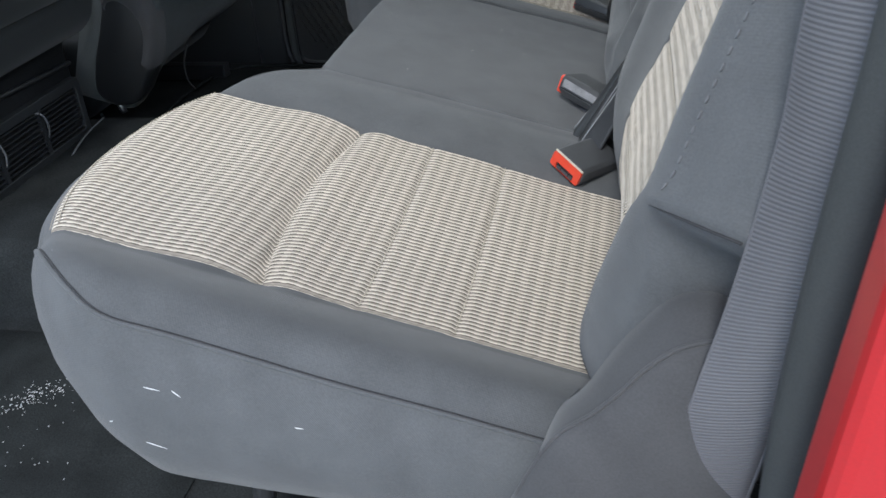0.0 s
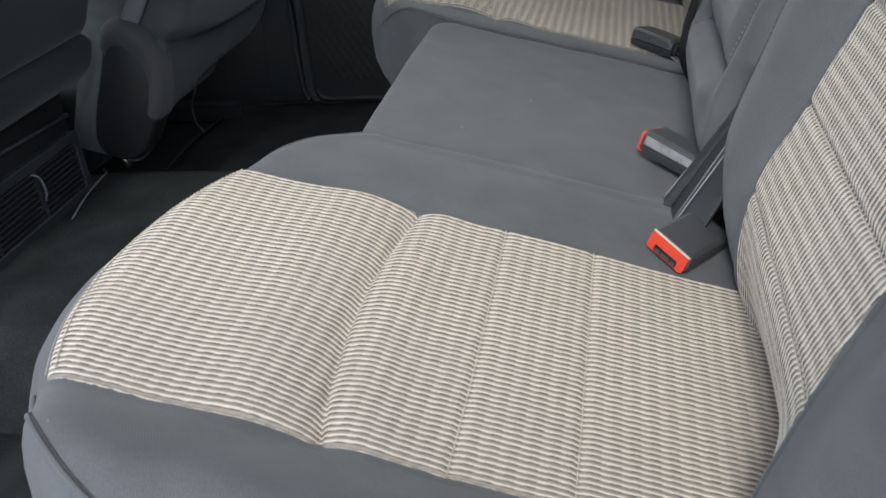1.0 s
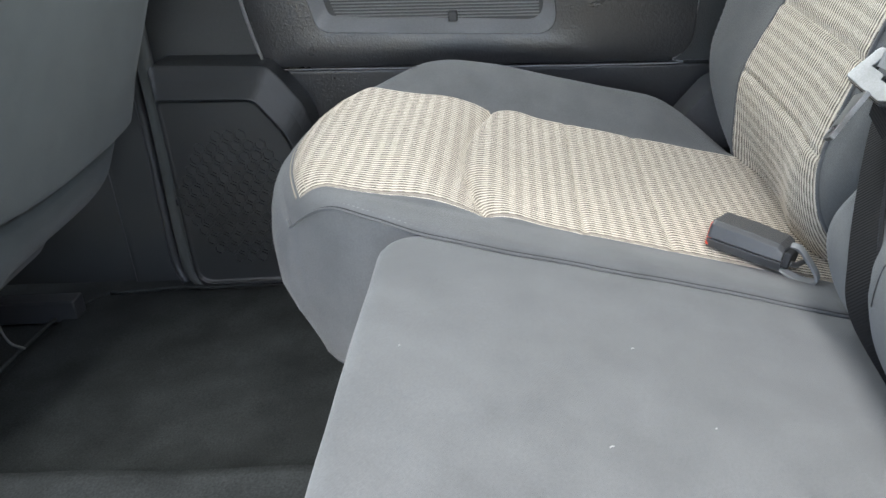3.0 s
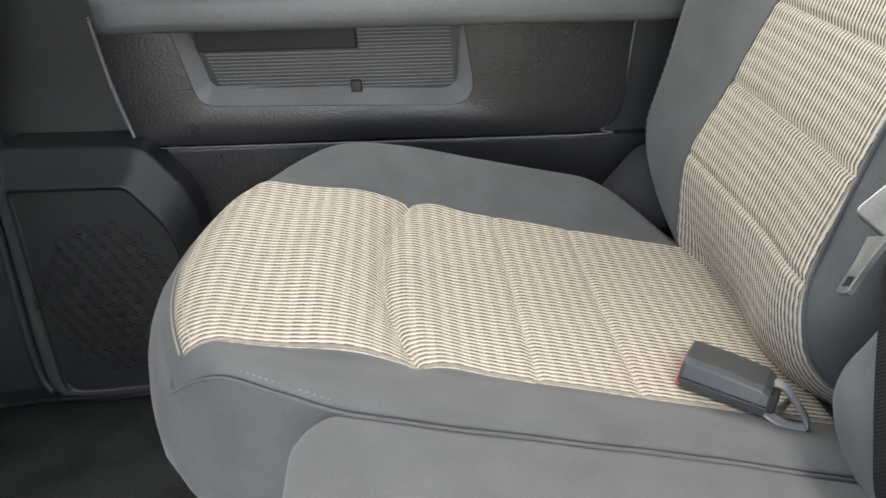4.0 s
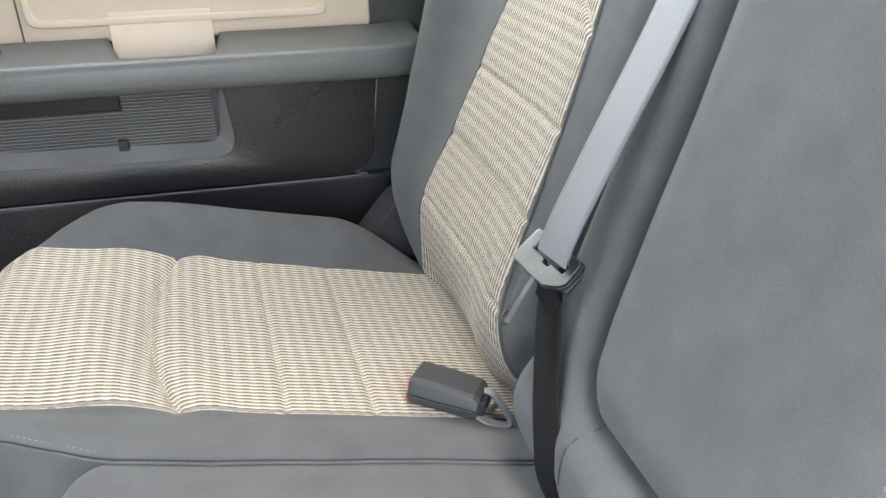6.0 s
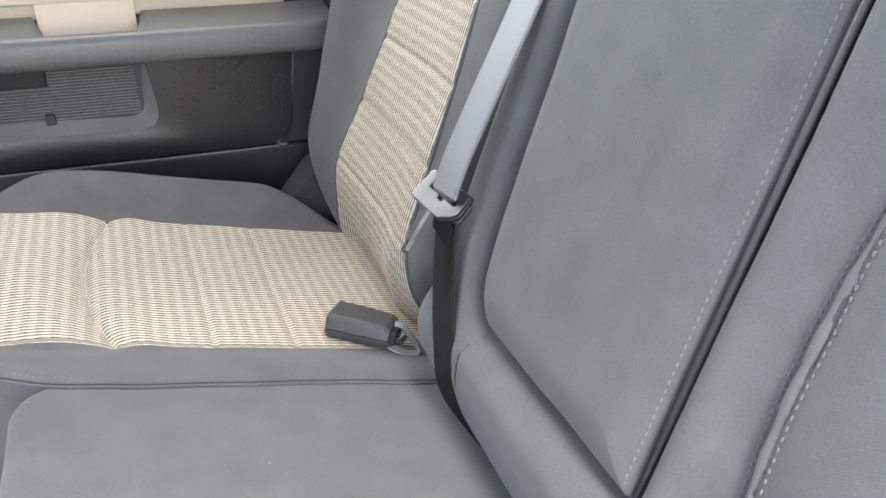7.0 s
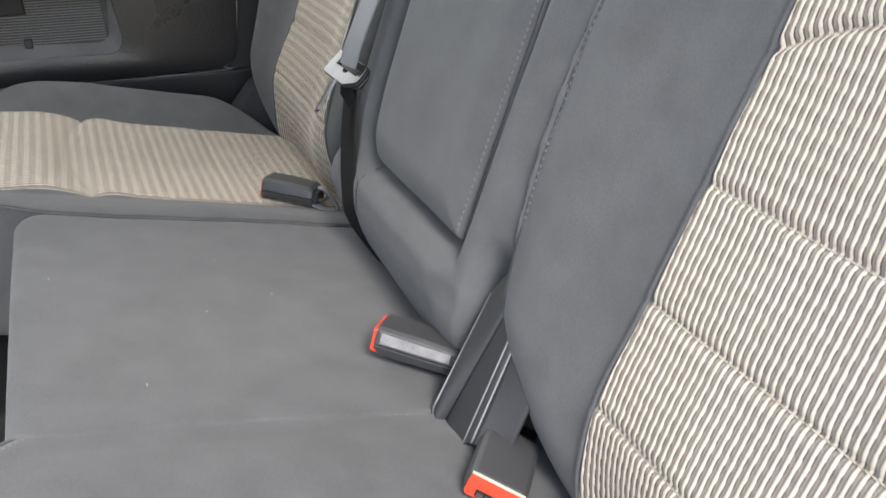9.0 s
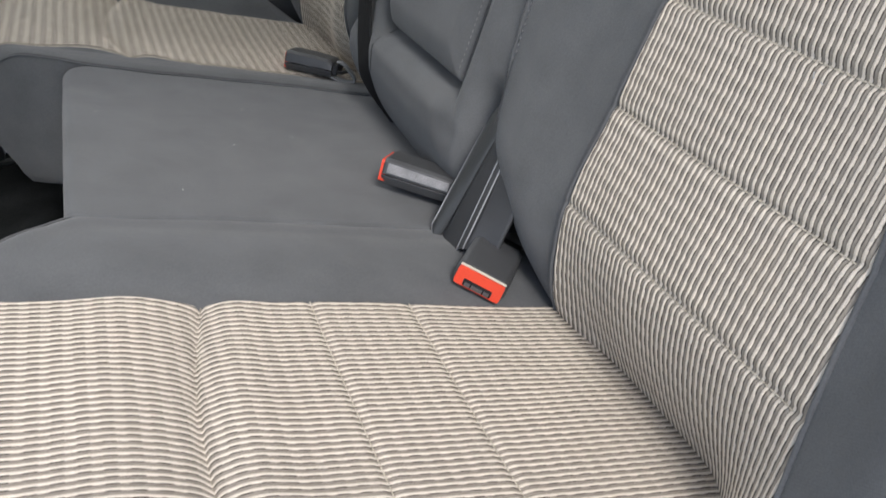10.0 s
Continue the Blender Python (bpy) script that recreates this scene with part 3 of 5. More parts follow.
bm = sheet(61, 161, floor_fn)[0]
tagged(part("floor", bm, CARPET), "charcoal carpeted cab floor with a raised centre tunnel", "floor", kind="structure")
# Unseen ground, made pale to throw light up at the near cushion's side
wall("ground", block((-60, -60, -0.6), (60, 60, -0.5)), BOUNCE_GROUND, "unseen ground under the truck, pale to bounce light", "ground")
wall("wall_rear", block((0.56, 0.42, 0.1), (0.60, 2.1, 0.98)), DARK, "dark trimmed rear cab wall below the window")
wall("ceiling", block((-1.6, 0.40, 1.42), (0.62, 2.12, 1.46)), TRUNK, "pale grey cloth headliner", "ceiling")
wall("wall_front", block((-2.0, 0.40, 0.1), (-1.94, 2.12, 0.95)), BLACK, "black front bulkhead", "wall")
bm = box(box(bmesh.new(), (-0.76, 2.03, 0.16), (-0.665, 2.12, 1.42)), (0.215, 2.05, 0.16), (0.60, 2.14, 1.42))
wall("wall_far_pillars", bm, DARK, "dark grey plastic pillar trim beside the rear door", "pillar", bevel=0.012)
wall("wall_far_front", block((-2.0, 2.04, 0.16), (-0.76, 2.12, 0.98)), DARK, "dark front door inner panel", "wall")
# near side: painted body behind the open doorway, sill and front pillar
bm = prism(rounded([(0.150, -0.2), (0.160, 0.30), (0.176, 0.52), (0.187, 0.65), (0.200, 0.80), (0.24, 1.46), (0.9, 1.46), (0.9, -0.2)], 0.04), 1, 0.335, 0.37)
wall("body_side", bm, PAINT, "glossy red painted body side at the doorway", "car body", bevel=0.008)
wall("door_sill", block((-0.72, 0.36, 0.1), (0.23, 0.44, 0.205)), DARK, "dark plastic door sill plate", "sill", bevel=0.006)
wall("pillar_near", block((-0.80, 0.36, 0.1), (-0.70, 0.45, 1.42)), DARK, "dark grey plastic door pillar", "pillar", bevel=0.012)


# ---------------------------------------------------------------- far door
def dz(x):
    """The door's lines fall gently towards the rear."""
    return -0.052 * (x + 0.2)


def shear(bm):
    for v in bm.verts:
        v.co.z += dz(v.co.x)
    return bm


def hole_frame(outer, inner, y0, y1):
    """A plate with the outline outer and the hole inner, both with as many points."""
    bm = bmesh.new()
    o0, o1 = [bm.verts.new((x, y0, z)) for x, z in outer], [bm.verts.new((x, y1, z)) for x, z in outer]
    i0, i1 = [bm.verts.new((x, y0, z)) for x, z in inner], [bm.verts.new((x, y1, z)) for x, z in inner]
    n = len(outer)
    for k in range(n):
        m = (k + 1) % n
        bm.faces.new((o0[k], o0[m], i0[m], i0[k]))
        bm.faces.new((o1[k], o1[m], i1[m], i1[k]))
        bm.faces.new((o0[k], o0[m], o1[m], o1[k]))
        bm.faces.new((i0[k], i0[m], i1[m], i1[k]))
    return bm


door = empty("door_1", "closed far rear door with black panel, charcoal armrest and beige upper trim", "door", kind="structure", at=(-0.2, 2.1, 0.2))
# upper beige trim and window sill
bm = prism(rounded([(-0.66, 0.70), (0.107, 0.70), (0.112, 0.95), (-0.66, 0.95)], 0.012), 1, 2.058, 2.12)
part("upper_trim", shear(bm), BEIGE, door, "beige plastic upper door trim", bevel=0.004)
inset = [rounded([(-0.305, 0.720), (0.052, 0.720), (0.052, 0.935), (-0.305, 0.935)], 0.016, 5), rounded([(-0.296, 0.729), (0.043, 0.729), (0.043, 0.927), (-0.296, 0.927)], 0.014, 5)]
part("trim_border", shear(hole_frame(inset[0], inset[1], 2.0535, 2.06)), BEIGE, door, "raised border moulding", bevel=0.002)
part("trim_joint", shear(block((-0.3125, 2.0565, 0.70), (-0.3105, 2.06, 0.95))), DARK, door, smooth=False)
bm = prism(rounded([(-0.213, 0.680), (-0.093, 0.680), (-0.093, 0.735), (-0.213, 0.735)], [0.006, 0.006, 0.001, 0.001]), 1, 2.046, 2.062)
for v in bm.verts:
    if v.co.z > 0.70:
        v.co.y = max(v.co.y, 2.0572)
part("pull_cup", shear(bm), BEIGE, door, "beige pull cup let into the armrest", bevel=0.002)
bm = prism(rounded([(-0.455, 0.735), (-0.335, 0.735), (-0.335, 0.79), (-0.455, 0.79)], 0.018), 1, 2.0545, 2.06)
part("release_surround", shear(bm), BEIGE, door, bevel=0.002)
bm = prism(rounded([(-0.445, 0.742), (-0.345, 0.742), (-0.345, 0.782), (-0.445, 0.782)], 0.014), 1, 2.050, 2.058)
part("release_handle", shear(bm), BEIGE, door, bevel=0.003)
# panes stay above what is seen
part("window_pane", block((-0.62, 2.095, 0.94), (0.20, 2.10, 1.40)), GLASS, door, smooth=False)


def arm_fn(i, j):
    x = -0.507 + 0.667 * i / 60
    prof = [(2.06, 0.651), (1.99, 0.653), (1.972, 0.6545), (1.9675, 0.658), (1.9665, 0.666), (1.9672, 0.682), (1.9690, 0.6895), (1.9725, 0.6930), (1.979, 0.6950), (2.02, 0.701), (2.047, 0.707), (2.052, 0.706), (2.053, 0.69)]
    y, z = prof[j]
    if -0.215 < x < -0.091 and j in (9, 10, 11):
        y = min(y, 2.0455)
        z = min(z, 0.694 - 0.30 * (y - 1.99))
    end = max(0, (x - 0.10) / 0.06)
    y += 0.022 * end * end + 0.05 * max(0, (-0.475 - x) / 0.032) ** 2.5
    return (x, y, z + dz(x)), (x, z + y)


part("armrest", sheet(61, 13, arm_fn)[0], ARM, door, "charcoal vinyl armrest ledge")
# switch set in the ledge
bm = prism(rounded([(-0.397, 2.005), (-0.333, 2.005), (-0.333, 2.036), (-0.397, 2.036)], 0.01), 2, 0.697, 0.7045)
sw = part("switch_plate", shear(bm), BLACK, door, "black window switch plate", bevel=0.002)
bm = prism(rounded([(-0.385, 2.011), (-0.345, 2.011), (-0.345, 2.028), (-0.385, 2.028)], 0.006), 2, 0.703, 0.7075)
part("window_switch", shear(bm), BLACK, door, bevel=0.0015)
part("switch_tip", tube([(-0.352, 2.02, 0.7065 + dz(-0.35)), (-0.352, 2.021, 0.7135 + dz(-0.35))], 0.004, 10), STEEL, door)
# main lower panel, with the map pocket let in
part("door_body", block((-0.66, 2.062, 0.22), (0.225, 2.12, 0.96)), DARK, door, smooth=False)


outer = rounded([(-0.515, 0.656), (-0.490, 0.508), (0.090, 0.508), (0.105, 0.656)], [0.004, 0.012, 0.045, 0.004], 8)
bez_o = rounded([(-0.431, 0.653), (-0.410, 0.5555), (-0.085, 0.5475), (-0.095, 0.653)], [0.003, 0.020, 0.034, 0.003], 8)
part("door_panel", shear(hole_frame(outer, bez_o, 2.036, 2.066)), PANEL, door, "black grained plastic panel", bevel=0.004)
bez_i = rounded([(-0.412, 0.652), (-0.394, 0.576), (-0.106, 0.5655), (-0.101, 0.652)], [0.003, 0.010, 0.022, 0.003], 8)
# Light on the slope is put into a paler colour than the panel's
bm = bmesh.new()
lips = [[bm.verts.new((x, y, z)) for x, z in o] for o, y in ((bez_o, 2.042), (bez_o, 2.0350), (bez_i, 2.0535), (bez_i, 2.0595))]
for a, b in zip(lips, lips[1:]):
    for k in range(len(a)):
        q = (k + 1) % len(a)
        bm.faces.new((a[k], a[q], b[q], b[k]))
part("pocket_bezel", shear(bm), BEZEL, door, "sloping pocket surround, paler for the light it catches", smooth=False, bevel=0.0015)
# ribbed pocket face: one ridge to each rib
part("pocket_back", shear(block((-0.42, 2.052, 0.555), (-0.095, 2.060, 0.66))), BLACK, door, smooth=False)
for k in range(17):
    z = 0.5705 + 0.0042 * k
    x0 = -0.385 - 0.022 * (z - 0.575) / 0.07
    lim = (-0.218 if z > 0.6155 else x0)
    if z > 0.638:
        break
    rb = shear(prism([(2.054, z - 0.0012), (2.0495, z - 0.0007), (2.0495, z + 0.0007), (2.054, z + 0.0012)], 0, max(lim, x0), -0.109))
    part("rib", rb, RIB, door, smooth=False)
# No opening here: a black block gives the slot its shade
part("slot_shade", shear(block((-0.405, 2.046, 0.6165), (-0.2195, 2.0535, 0.652))), SLOT, door, "solid black block for the shade in the open slot", smooth=False, bevel=0.002)
part("pocket_tab", shear(block((-0.2315, 2.042, 0.565), (-0.219, 2.054, 0.579))), BLACK, door, smooth=False, bevel=0.002)
# lower door below the panel line
low = rounded([(-0.47, 0.502), (0.155, 0.502), (0.155, 0.24), (-0.47, 0.24)], 0.01)
part("lower_panel", shear(prism(low, 1, 2.046, 2.066)), PANEL, door, bevel=0.004)
# Highlight along the panel's joint, drawn as a pale tube
line = [(-0.47, 0.5045), (0.035, 0.5045), (0.066, 0.511), (0.085, 0.528), (0.093, 0.556), (0.108, 0.655)]
line = spline([(x, 2.0375, z + dz(x)) for x, z in line], 6)
part("joint_highlight", tube(line, 0.0011), BEZEL, door)
line = [(-0.515, 2.036, 0.662), (-0.507, 2.035, 0.585), (-0.490, 2.035, 0.507), (-0.474, 2.034, 0.47)]
part("panel_edge", tube(spline([(x, y, z + dz(x)) for x, y, z in line], 6), 0.0022), RIB, door, "thin paler edge of the panel")

# speaker pod at the door's front foot
pod_o = rounded([(-0.645, 0.545), (-0.478, 0.535), (-0.43, 0.47), (-0.41, 0.20), (-0.645, 0.20)], [0.01, 0.012, 0.03, 0.03, 0.03], 6)
pod_i = rounded([(-0.632, 0.505), (-0.497, 0.498), (-0.452, 0.435), (-0.44, 0.222), (-0.632, 0.222)], [0.01, 0.012, 0.03, 0.03, 0.03], 6)
bm = bmesh.new()
levels = [[(x, 2.07, z) for x, z in pod_o], [(x, 2.0, z) for x, z in pod_o],
          [(a[0] * 0.55 + b[0] * 0.45, 1.988, a[1] * 0.55 + b[1] * 0.45) for a, b in zip(pod_o, pod_i)],
          [(x, 1.968, z) for x, z in pod_i], [(x * 0.98 - 0.0108, 1.974, z * 0.98 + 0.0073) for x, z in pod_i]]
rings = [[bm.verts.new(p) for p in lv] for lv in levels]
for a, b in zip(rings, rings[1:]):
    for k in range(len(a)):
        m = (k + 1) % len(a)
        bm.faces.new((a[k], a[m], b[m], b[k]))
bm.faces.new(rings[-1])
pod = part("speaker_pod", bm, POD, door, "dark grey speaker housing", smooth=False, bevel=0.003)
# raised cells of the grille, round
for r in range(-6, 7):
    for c in range(-5, 6):
        x, z = -0.543 + 0.0175 * c + (0.00875 if r % 2 else 0), 0.355 + 0.0155 * r
        if ((x + 0.543) / 0.088) ** 2 + ((z - 0.355) / 0.098) ** 2 > 1:
            continue
        o = [(x + 0.0088 * math.cos(a), z + 0.0088 * math.sin(a)) for a in (math.pi / 6 + k * math.pi / 3 for k in range(6))]
        q = [(x + 0.0068 * math.cos(a), z + 0.0068 * math.sin(a)) for a in (math.pi / 6 + k * math.pi / 3 for k in range(6))]
        part("grille_cell", hole_frame(o, q, 1.9715, 1.976), POD, door, smooth=False)
# rubber seal down the front of the opening
seal = spline([(-0.665, 2.015, 1.3), (-0.655, 2.015, 0.9), (-0.652, 2.012, 0.5), (-0.655, 2.008, 0.27), (-0.643, 2.004, 0.215), (-0.60, 2.0, 0.203), (-0.40, 2.0, 0.203), (0.1, 2.0, 0.203)], 8)
ob = part("seal_far", tube(seal, 0.011, 10), RUBBER)
tagged(ob, "black rubber weather seal round the far door", "door seal", kind="structure")
seal = spline([(-0.685, 2.02, 1.3), (-0.678, 2.02, 0.9), (-0.675, 2.018, 0.5), (-0.675, 2.01, 0.26), (-0.66, 2.0, 0.212)], 8)
ob = part("seal_inner", tube(seal, 0.007, 8), BLACK)
tagged(ob, "thin black trim bead beside the seal", "trim", kind="structure")

# ---------------------------------------------------------------- rear seats
near_seat = empty("rear_bench_seat", "grey cloth rear seat with cream striped insert by the doorway", "car seat", "rear seats", at=(0.0, YC - 0.45, 0.3))
cushion_parts(NEAR, near_seat)
backrest_parts(NEAR, near_seat)
far_seat = empty("rear_bench_seat", "grey cloth rear seat with soiled cream insert by the far door", "car seat", "rear seats", at=(0.0, YC + 0.45, 0.3))
cushion_parts(FAR, far_seat)
backrest_parts(FAR, far_seat)
skirt = [o for o in near_seat.children if o.name.startswith("cushion")][0]
for at, turn, long in (((-0.205, 0.54, 0.485), 0.2, 0.006), ((-0.187, 0.54, 0.482), 0.7, 0.004), ((-0.100, 0.54, 0.460), 0.1, 0.003), ((-0.218, 0.54, 0.421), 0.4, 0.008), ((-0.25, 0.56, 0.445), -0.5, 0.003)):
    hit, q, nrm, _ = skirt.closest_point_on_mesh(Vector(at) + Vector((0, -0.03, 0)))
    d = Vector((math.cos(turn), 0, -math.sin(turn)))
    d = (d - nrm * d.dot(nrm)).normalized() * long
    part("scuff", tube([q - d, q - d * 0.4, q + d * 0.3, q + d], [0.0002, 0.0006, 0.0005, 0.0002], 5), CHALK, skirt, "small pale scuff")
for seat, side in ((near_seat, NEAR), (far_seat, FAR)):
    for u in (0.30, 0.60):
        part("leg", tube([(-0.18, YC + side * u, 0.36), (-0.20, YC + side * u, 0.28), (-0.215, YC + side * u, 0.20)], 0.011, 10), BLACK, seat, "black steel seat leg")
        part("leg_bracket", block((-0.24, YC + side * u - 0.018, 0.198), (-0.10, YC + side * u + 0.018, 0.21)), BLACK, seat, smooth=False, bevel=0.002)
mid = empty("rear_center_seat", "plain grey cloth centre seat between two cream seats", "car seat", "rear seats", at=(0.0, YC, 0.3))

# centre cushion


def mid_z(x, u):
    return plane_z(x) + 0.0082 - 0.0025 * (u / 0.19) ** 2 + soft(x, u, 0, 7, 0.0025) + soft(x, u, 3, 25, 0.0008)


def mid_fn(i, j):
    R, C = 64, 64
    a, b = i / (R - 1), -1 + 2 * j / (C - 1)
    a, b = a ** 1.6, math.sin(b * math.pi / 2) * 0.6 + b * 0.4
    x = -0.250 + 0.40 * a
    k = max(0, 1 - a / 0.09) ** 2.2
    lo, hi = -0.172 + 0.010 * k - 0.010 * max(0, 1 - a / 0.3), 0.226 - 0.045 * k
    u = (lo + hi) / 2 + (hi - lo) / 2 * b
    fall = max(0.9 * round_in(x + 0.250, 0.012), 0.7 * round_in(min(hi - u, u - lo), 0.0045))
    return (x, YC + u, mid_z(x, u) - fall), (u, x)


bm, vs, uvs, layer = sheet(64, 64, mid_fn)
ring = [vs[i][0] for i in range(63, 0, -1)] + vs[0] + [vs[i][63] for i in range(1, 64)]
base = [v.co.copy() for v in ring]
for drop, shrink in ((0.03, 0.0), (0.08, 0.0), (0.13, 0.004), (0.15, 0.014)):
    nxt = []
    for k, c in enumerate(base):
        p = Vector((c.x + (shrink if c.x < -0.2 else 0), YC + (c.y - YC) * (1 - shrink * 2), c.z - drop))
        v = bm.verts.new(p)
        uvs[v] = (k * 0.008, p.z)
        nxt.append(v)
    add_quads(bm, layer, ring, nxt, uvs)
    ring = nxt
bm.faces.new(ring)
mid_cushion = part("cushion", bm, CLOTH, mid, "plain grey cloth cushion")
line = [(x, YC - 0.1745 - 0.010 * max(0, 1 - (x + 0.254) / 0.12), mid_z(x, 0.17) - 0.0045 - 0.02 * max(0, x + 0.215)) for x in [-0.236 + 0.006 * k for k in range(12)]]
part("piping", tube(line, 0.0016, 6), PIPING_PALE, mid_cushion, "pale grey seam piping")

# centre backrest with its fold-down armrest
CO = 0.230
PL, PR, PB = -0.103, 0.150, 0.546


def panel_edge(z, u):
    """Signed distance inside the armrest panel's outline."""
    a, b, c = u - PL, PR + 0.08 * (z - 0.65) - u, z - PB
    if b < 0.04 and c < 0.04:
        return 0.04 - math.hypot(0.04 - b, 0.04 - c)
    return min(a, b, c)


def cb_in(z):
    return -strip_seam(z) - 0.002


def cb_off(z, u):
    CI = cb_in(z)
    off = 0.018 - 0.9 * round_in(CO - u, 0.026) - 0.6 * round_in(u - CI, 0.012)
    off -= (0.085 + 0.10 * max(0, u)) * max(0, 1 - (z - 0.418) / 0.085) ** 1.8 + 0.9 * round_in(1.03 - z, 0.05)
    d = panel_edge(z, u)
    off -= (0.024 if u > 0 or z < PB + 0.01 else 0.042) * math.exp(-(d / 0.0042) ** 2)
    off -= 0.0075 * math.exp(-abs(d) / 0.009)
    off += 0.005 * math.exp(-((d + 0.020) / 0.012) ** 2) + 0.008 * smooth01(d / 0.035)
    off -= 0.009 * smooth01((PL - u) / 0.06)
    off -= 0.055 * smooth01((0.580 - z) / 0.06) * smooth01((-0.128 - u) / 0.03)     # hollow beside the hinge boot
    off += 0.008 * math.exp(-((z - 0.515) / 0.022) ** 2) * smooth01((u + 0.12) / 0.03)     # rolled pad below the armrest panel
    return off + soft(z, u, 9, 7, 0.003) + soft(z, u, 4, 22, 0.0008)


def cb_fn(i, j):
    CI = cb_in(0.418 + 0.612 * i / 219)
    z = 0.418 + 0.612 * i / 219
    c = max(0, 1 - (z - 0.418) / 0.16) ** 1.5 * 0.05
    u = CI + c * 0.25 + (CO - CI - c * 1.0) * j / 189
    return back_at(z, u, cb_off(z, u)), (u, z * 1.08)


bm, vs, uvs, layer = sheet(220, 190, cb_fn)
ring = [vs[i][0] for i in range(219, 0, -1)] + vs[0] + [vs[i][189] for i in range(1, 220)] + vs[219][188:0:-1]
ring.append(ring[0])
base = [v.co.copy() for v in ring]
nxt = [bm.verts.new(c - BN * 0.1) for c in base[:-1]]
for v in nxt:
    uvs[v] = (0, 0)
nxt.append(nxt[0])
add_quads(bm, layer, ring, nxt, uvs)
bm.faces.new(nxt[:-1])
cb = part("backrest", bm, CLOTH, mid, "grey backrest with fold-down armrest panel and stitched edges")
zs = [PB + 0.006 + 0.009 * k for k in range(50)]
part("stitching", stitches([back_at(z, PL + 0.009, cb_off(z, PL + 0.009) + 0.0002) for z in zs], 0.0058, 0.00055), THREAD, cb)
part("piping", tube([back_at(z, PL + 0.0015, cb_off(z, PL + 0.004) - 0.001) for z in zs], 0.0022, 6), CLOTH, cb)
# Shade in the groove and between the backrests, put in as black tubes
part("gap_shade", tube([back_at(z, PL - 0.0008, 0.0125) for z in zs], [0.0014 + 0.0016 * min(1, k / 8) for k in range(len(zs))], 6), BLACK, cb, "black tube for the shade beside the armrest panel")
zs = [0.50 + 0.009 * k for k in range(57)]
part("gap_shade", tube([back_at(z, -strip_seam(z) + 0.0005, 0.0095) for z in zs], [0.0018 + 0.0016 * smooth01((z - 0.55) / 0.2) for z in zs], 8), BLACK, cb, "black tube for the shade between the backrests")
part("edge_welt", tube([back_at(z, cb_in(z) + 0.004, cb_off(z, cb_in(z) + 0.012) + 0.001) for z in zs], [(0.0036 + 0.0006 * math.sin(k * 1.9)) * min(1, 0.2 + k / 16) for k in range(len(zs))], 8), CLOTH, cb)
part("stitching", stitches([back_at(z, cb_in(z) + 0.011, cb_off(z, cb_in(z) + 0.012) + 0.001) for z in zs], 0.005, 0.0007), THREAD_GREY, cb)
line = [(0.560 - 0.009 * k, 0.112 + 0.0006 * k) for k in range(8)]
part("seam_thread", tube([back_at(z, u, cb_off(z, u) + 0.0004) for z, u in line], 0.0006, 6), BLACK, cb)

# ---------------------------------------------------------------- buckles and belts
def frame_on(eye, ahead, up=(0.26, 0, 0.965)):
    """A pose whose x axis runs along ahead and whose z axis is nearly up."""
    a = Vector(ahead).normalized()
    u = Vector(up)
    u = (u - a * u.dot(a)).normalized()
    m = Matrix((a, u.cross(a), u)).transposed().to_4x4()
    m.translation = eye
    return m


def shell(bm, m, sections):
    """A closed shell through sections (x, outline) in the pose m."""
    rings = [[bm.verts.new(m @ Vector((x, a, b))) for a, b in o] for x, o in sections]
    for a, b in zip(rings, rings[1:]):
        for k in range(len(a)):
            q = (k + 1) % len(a)
            bm.faces.new((a[k], a[q], b[q], b[k]))
    bm.faces.new(rings[0]), bm.faces.new(rings[-1])
    return bm


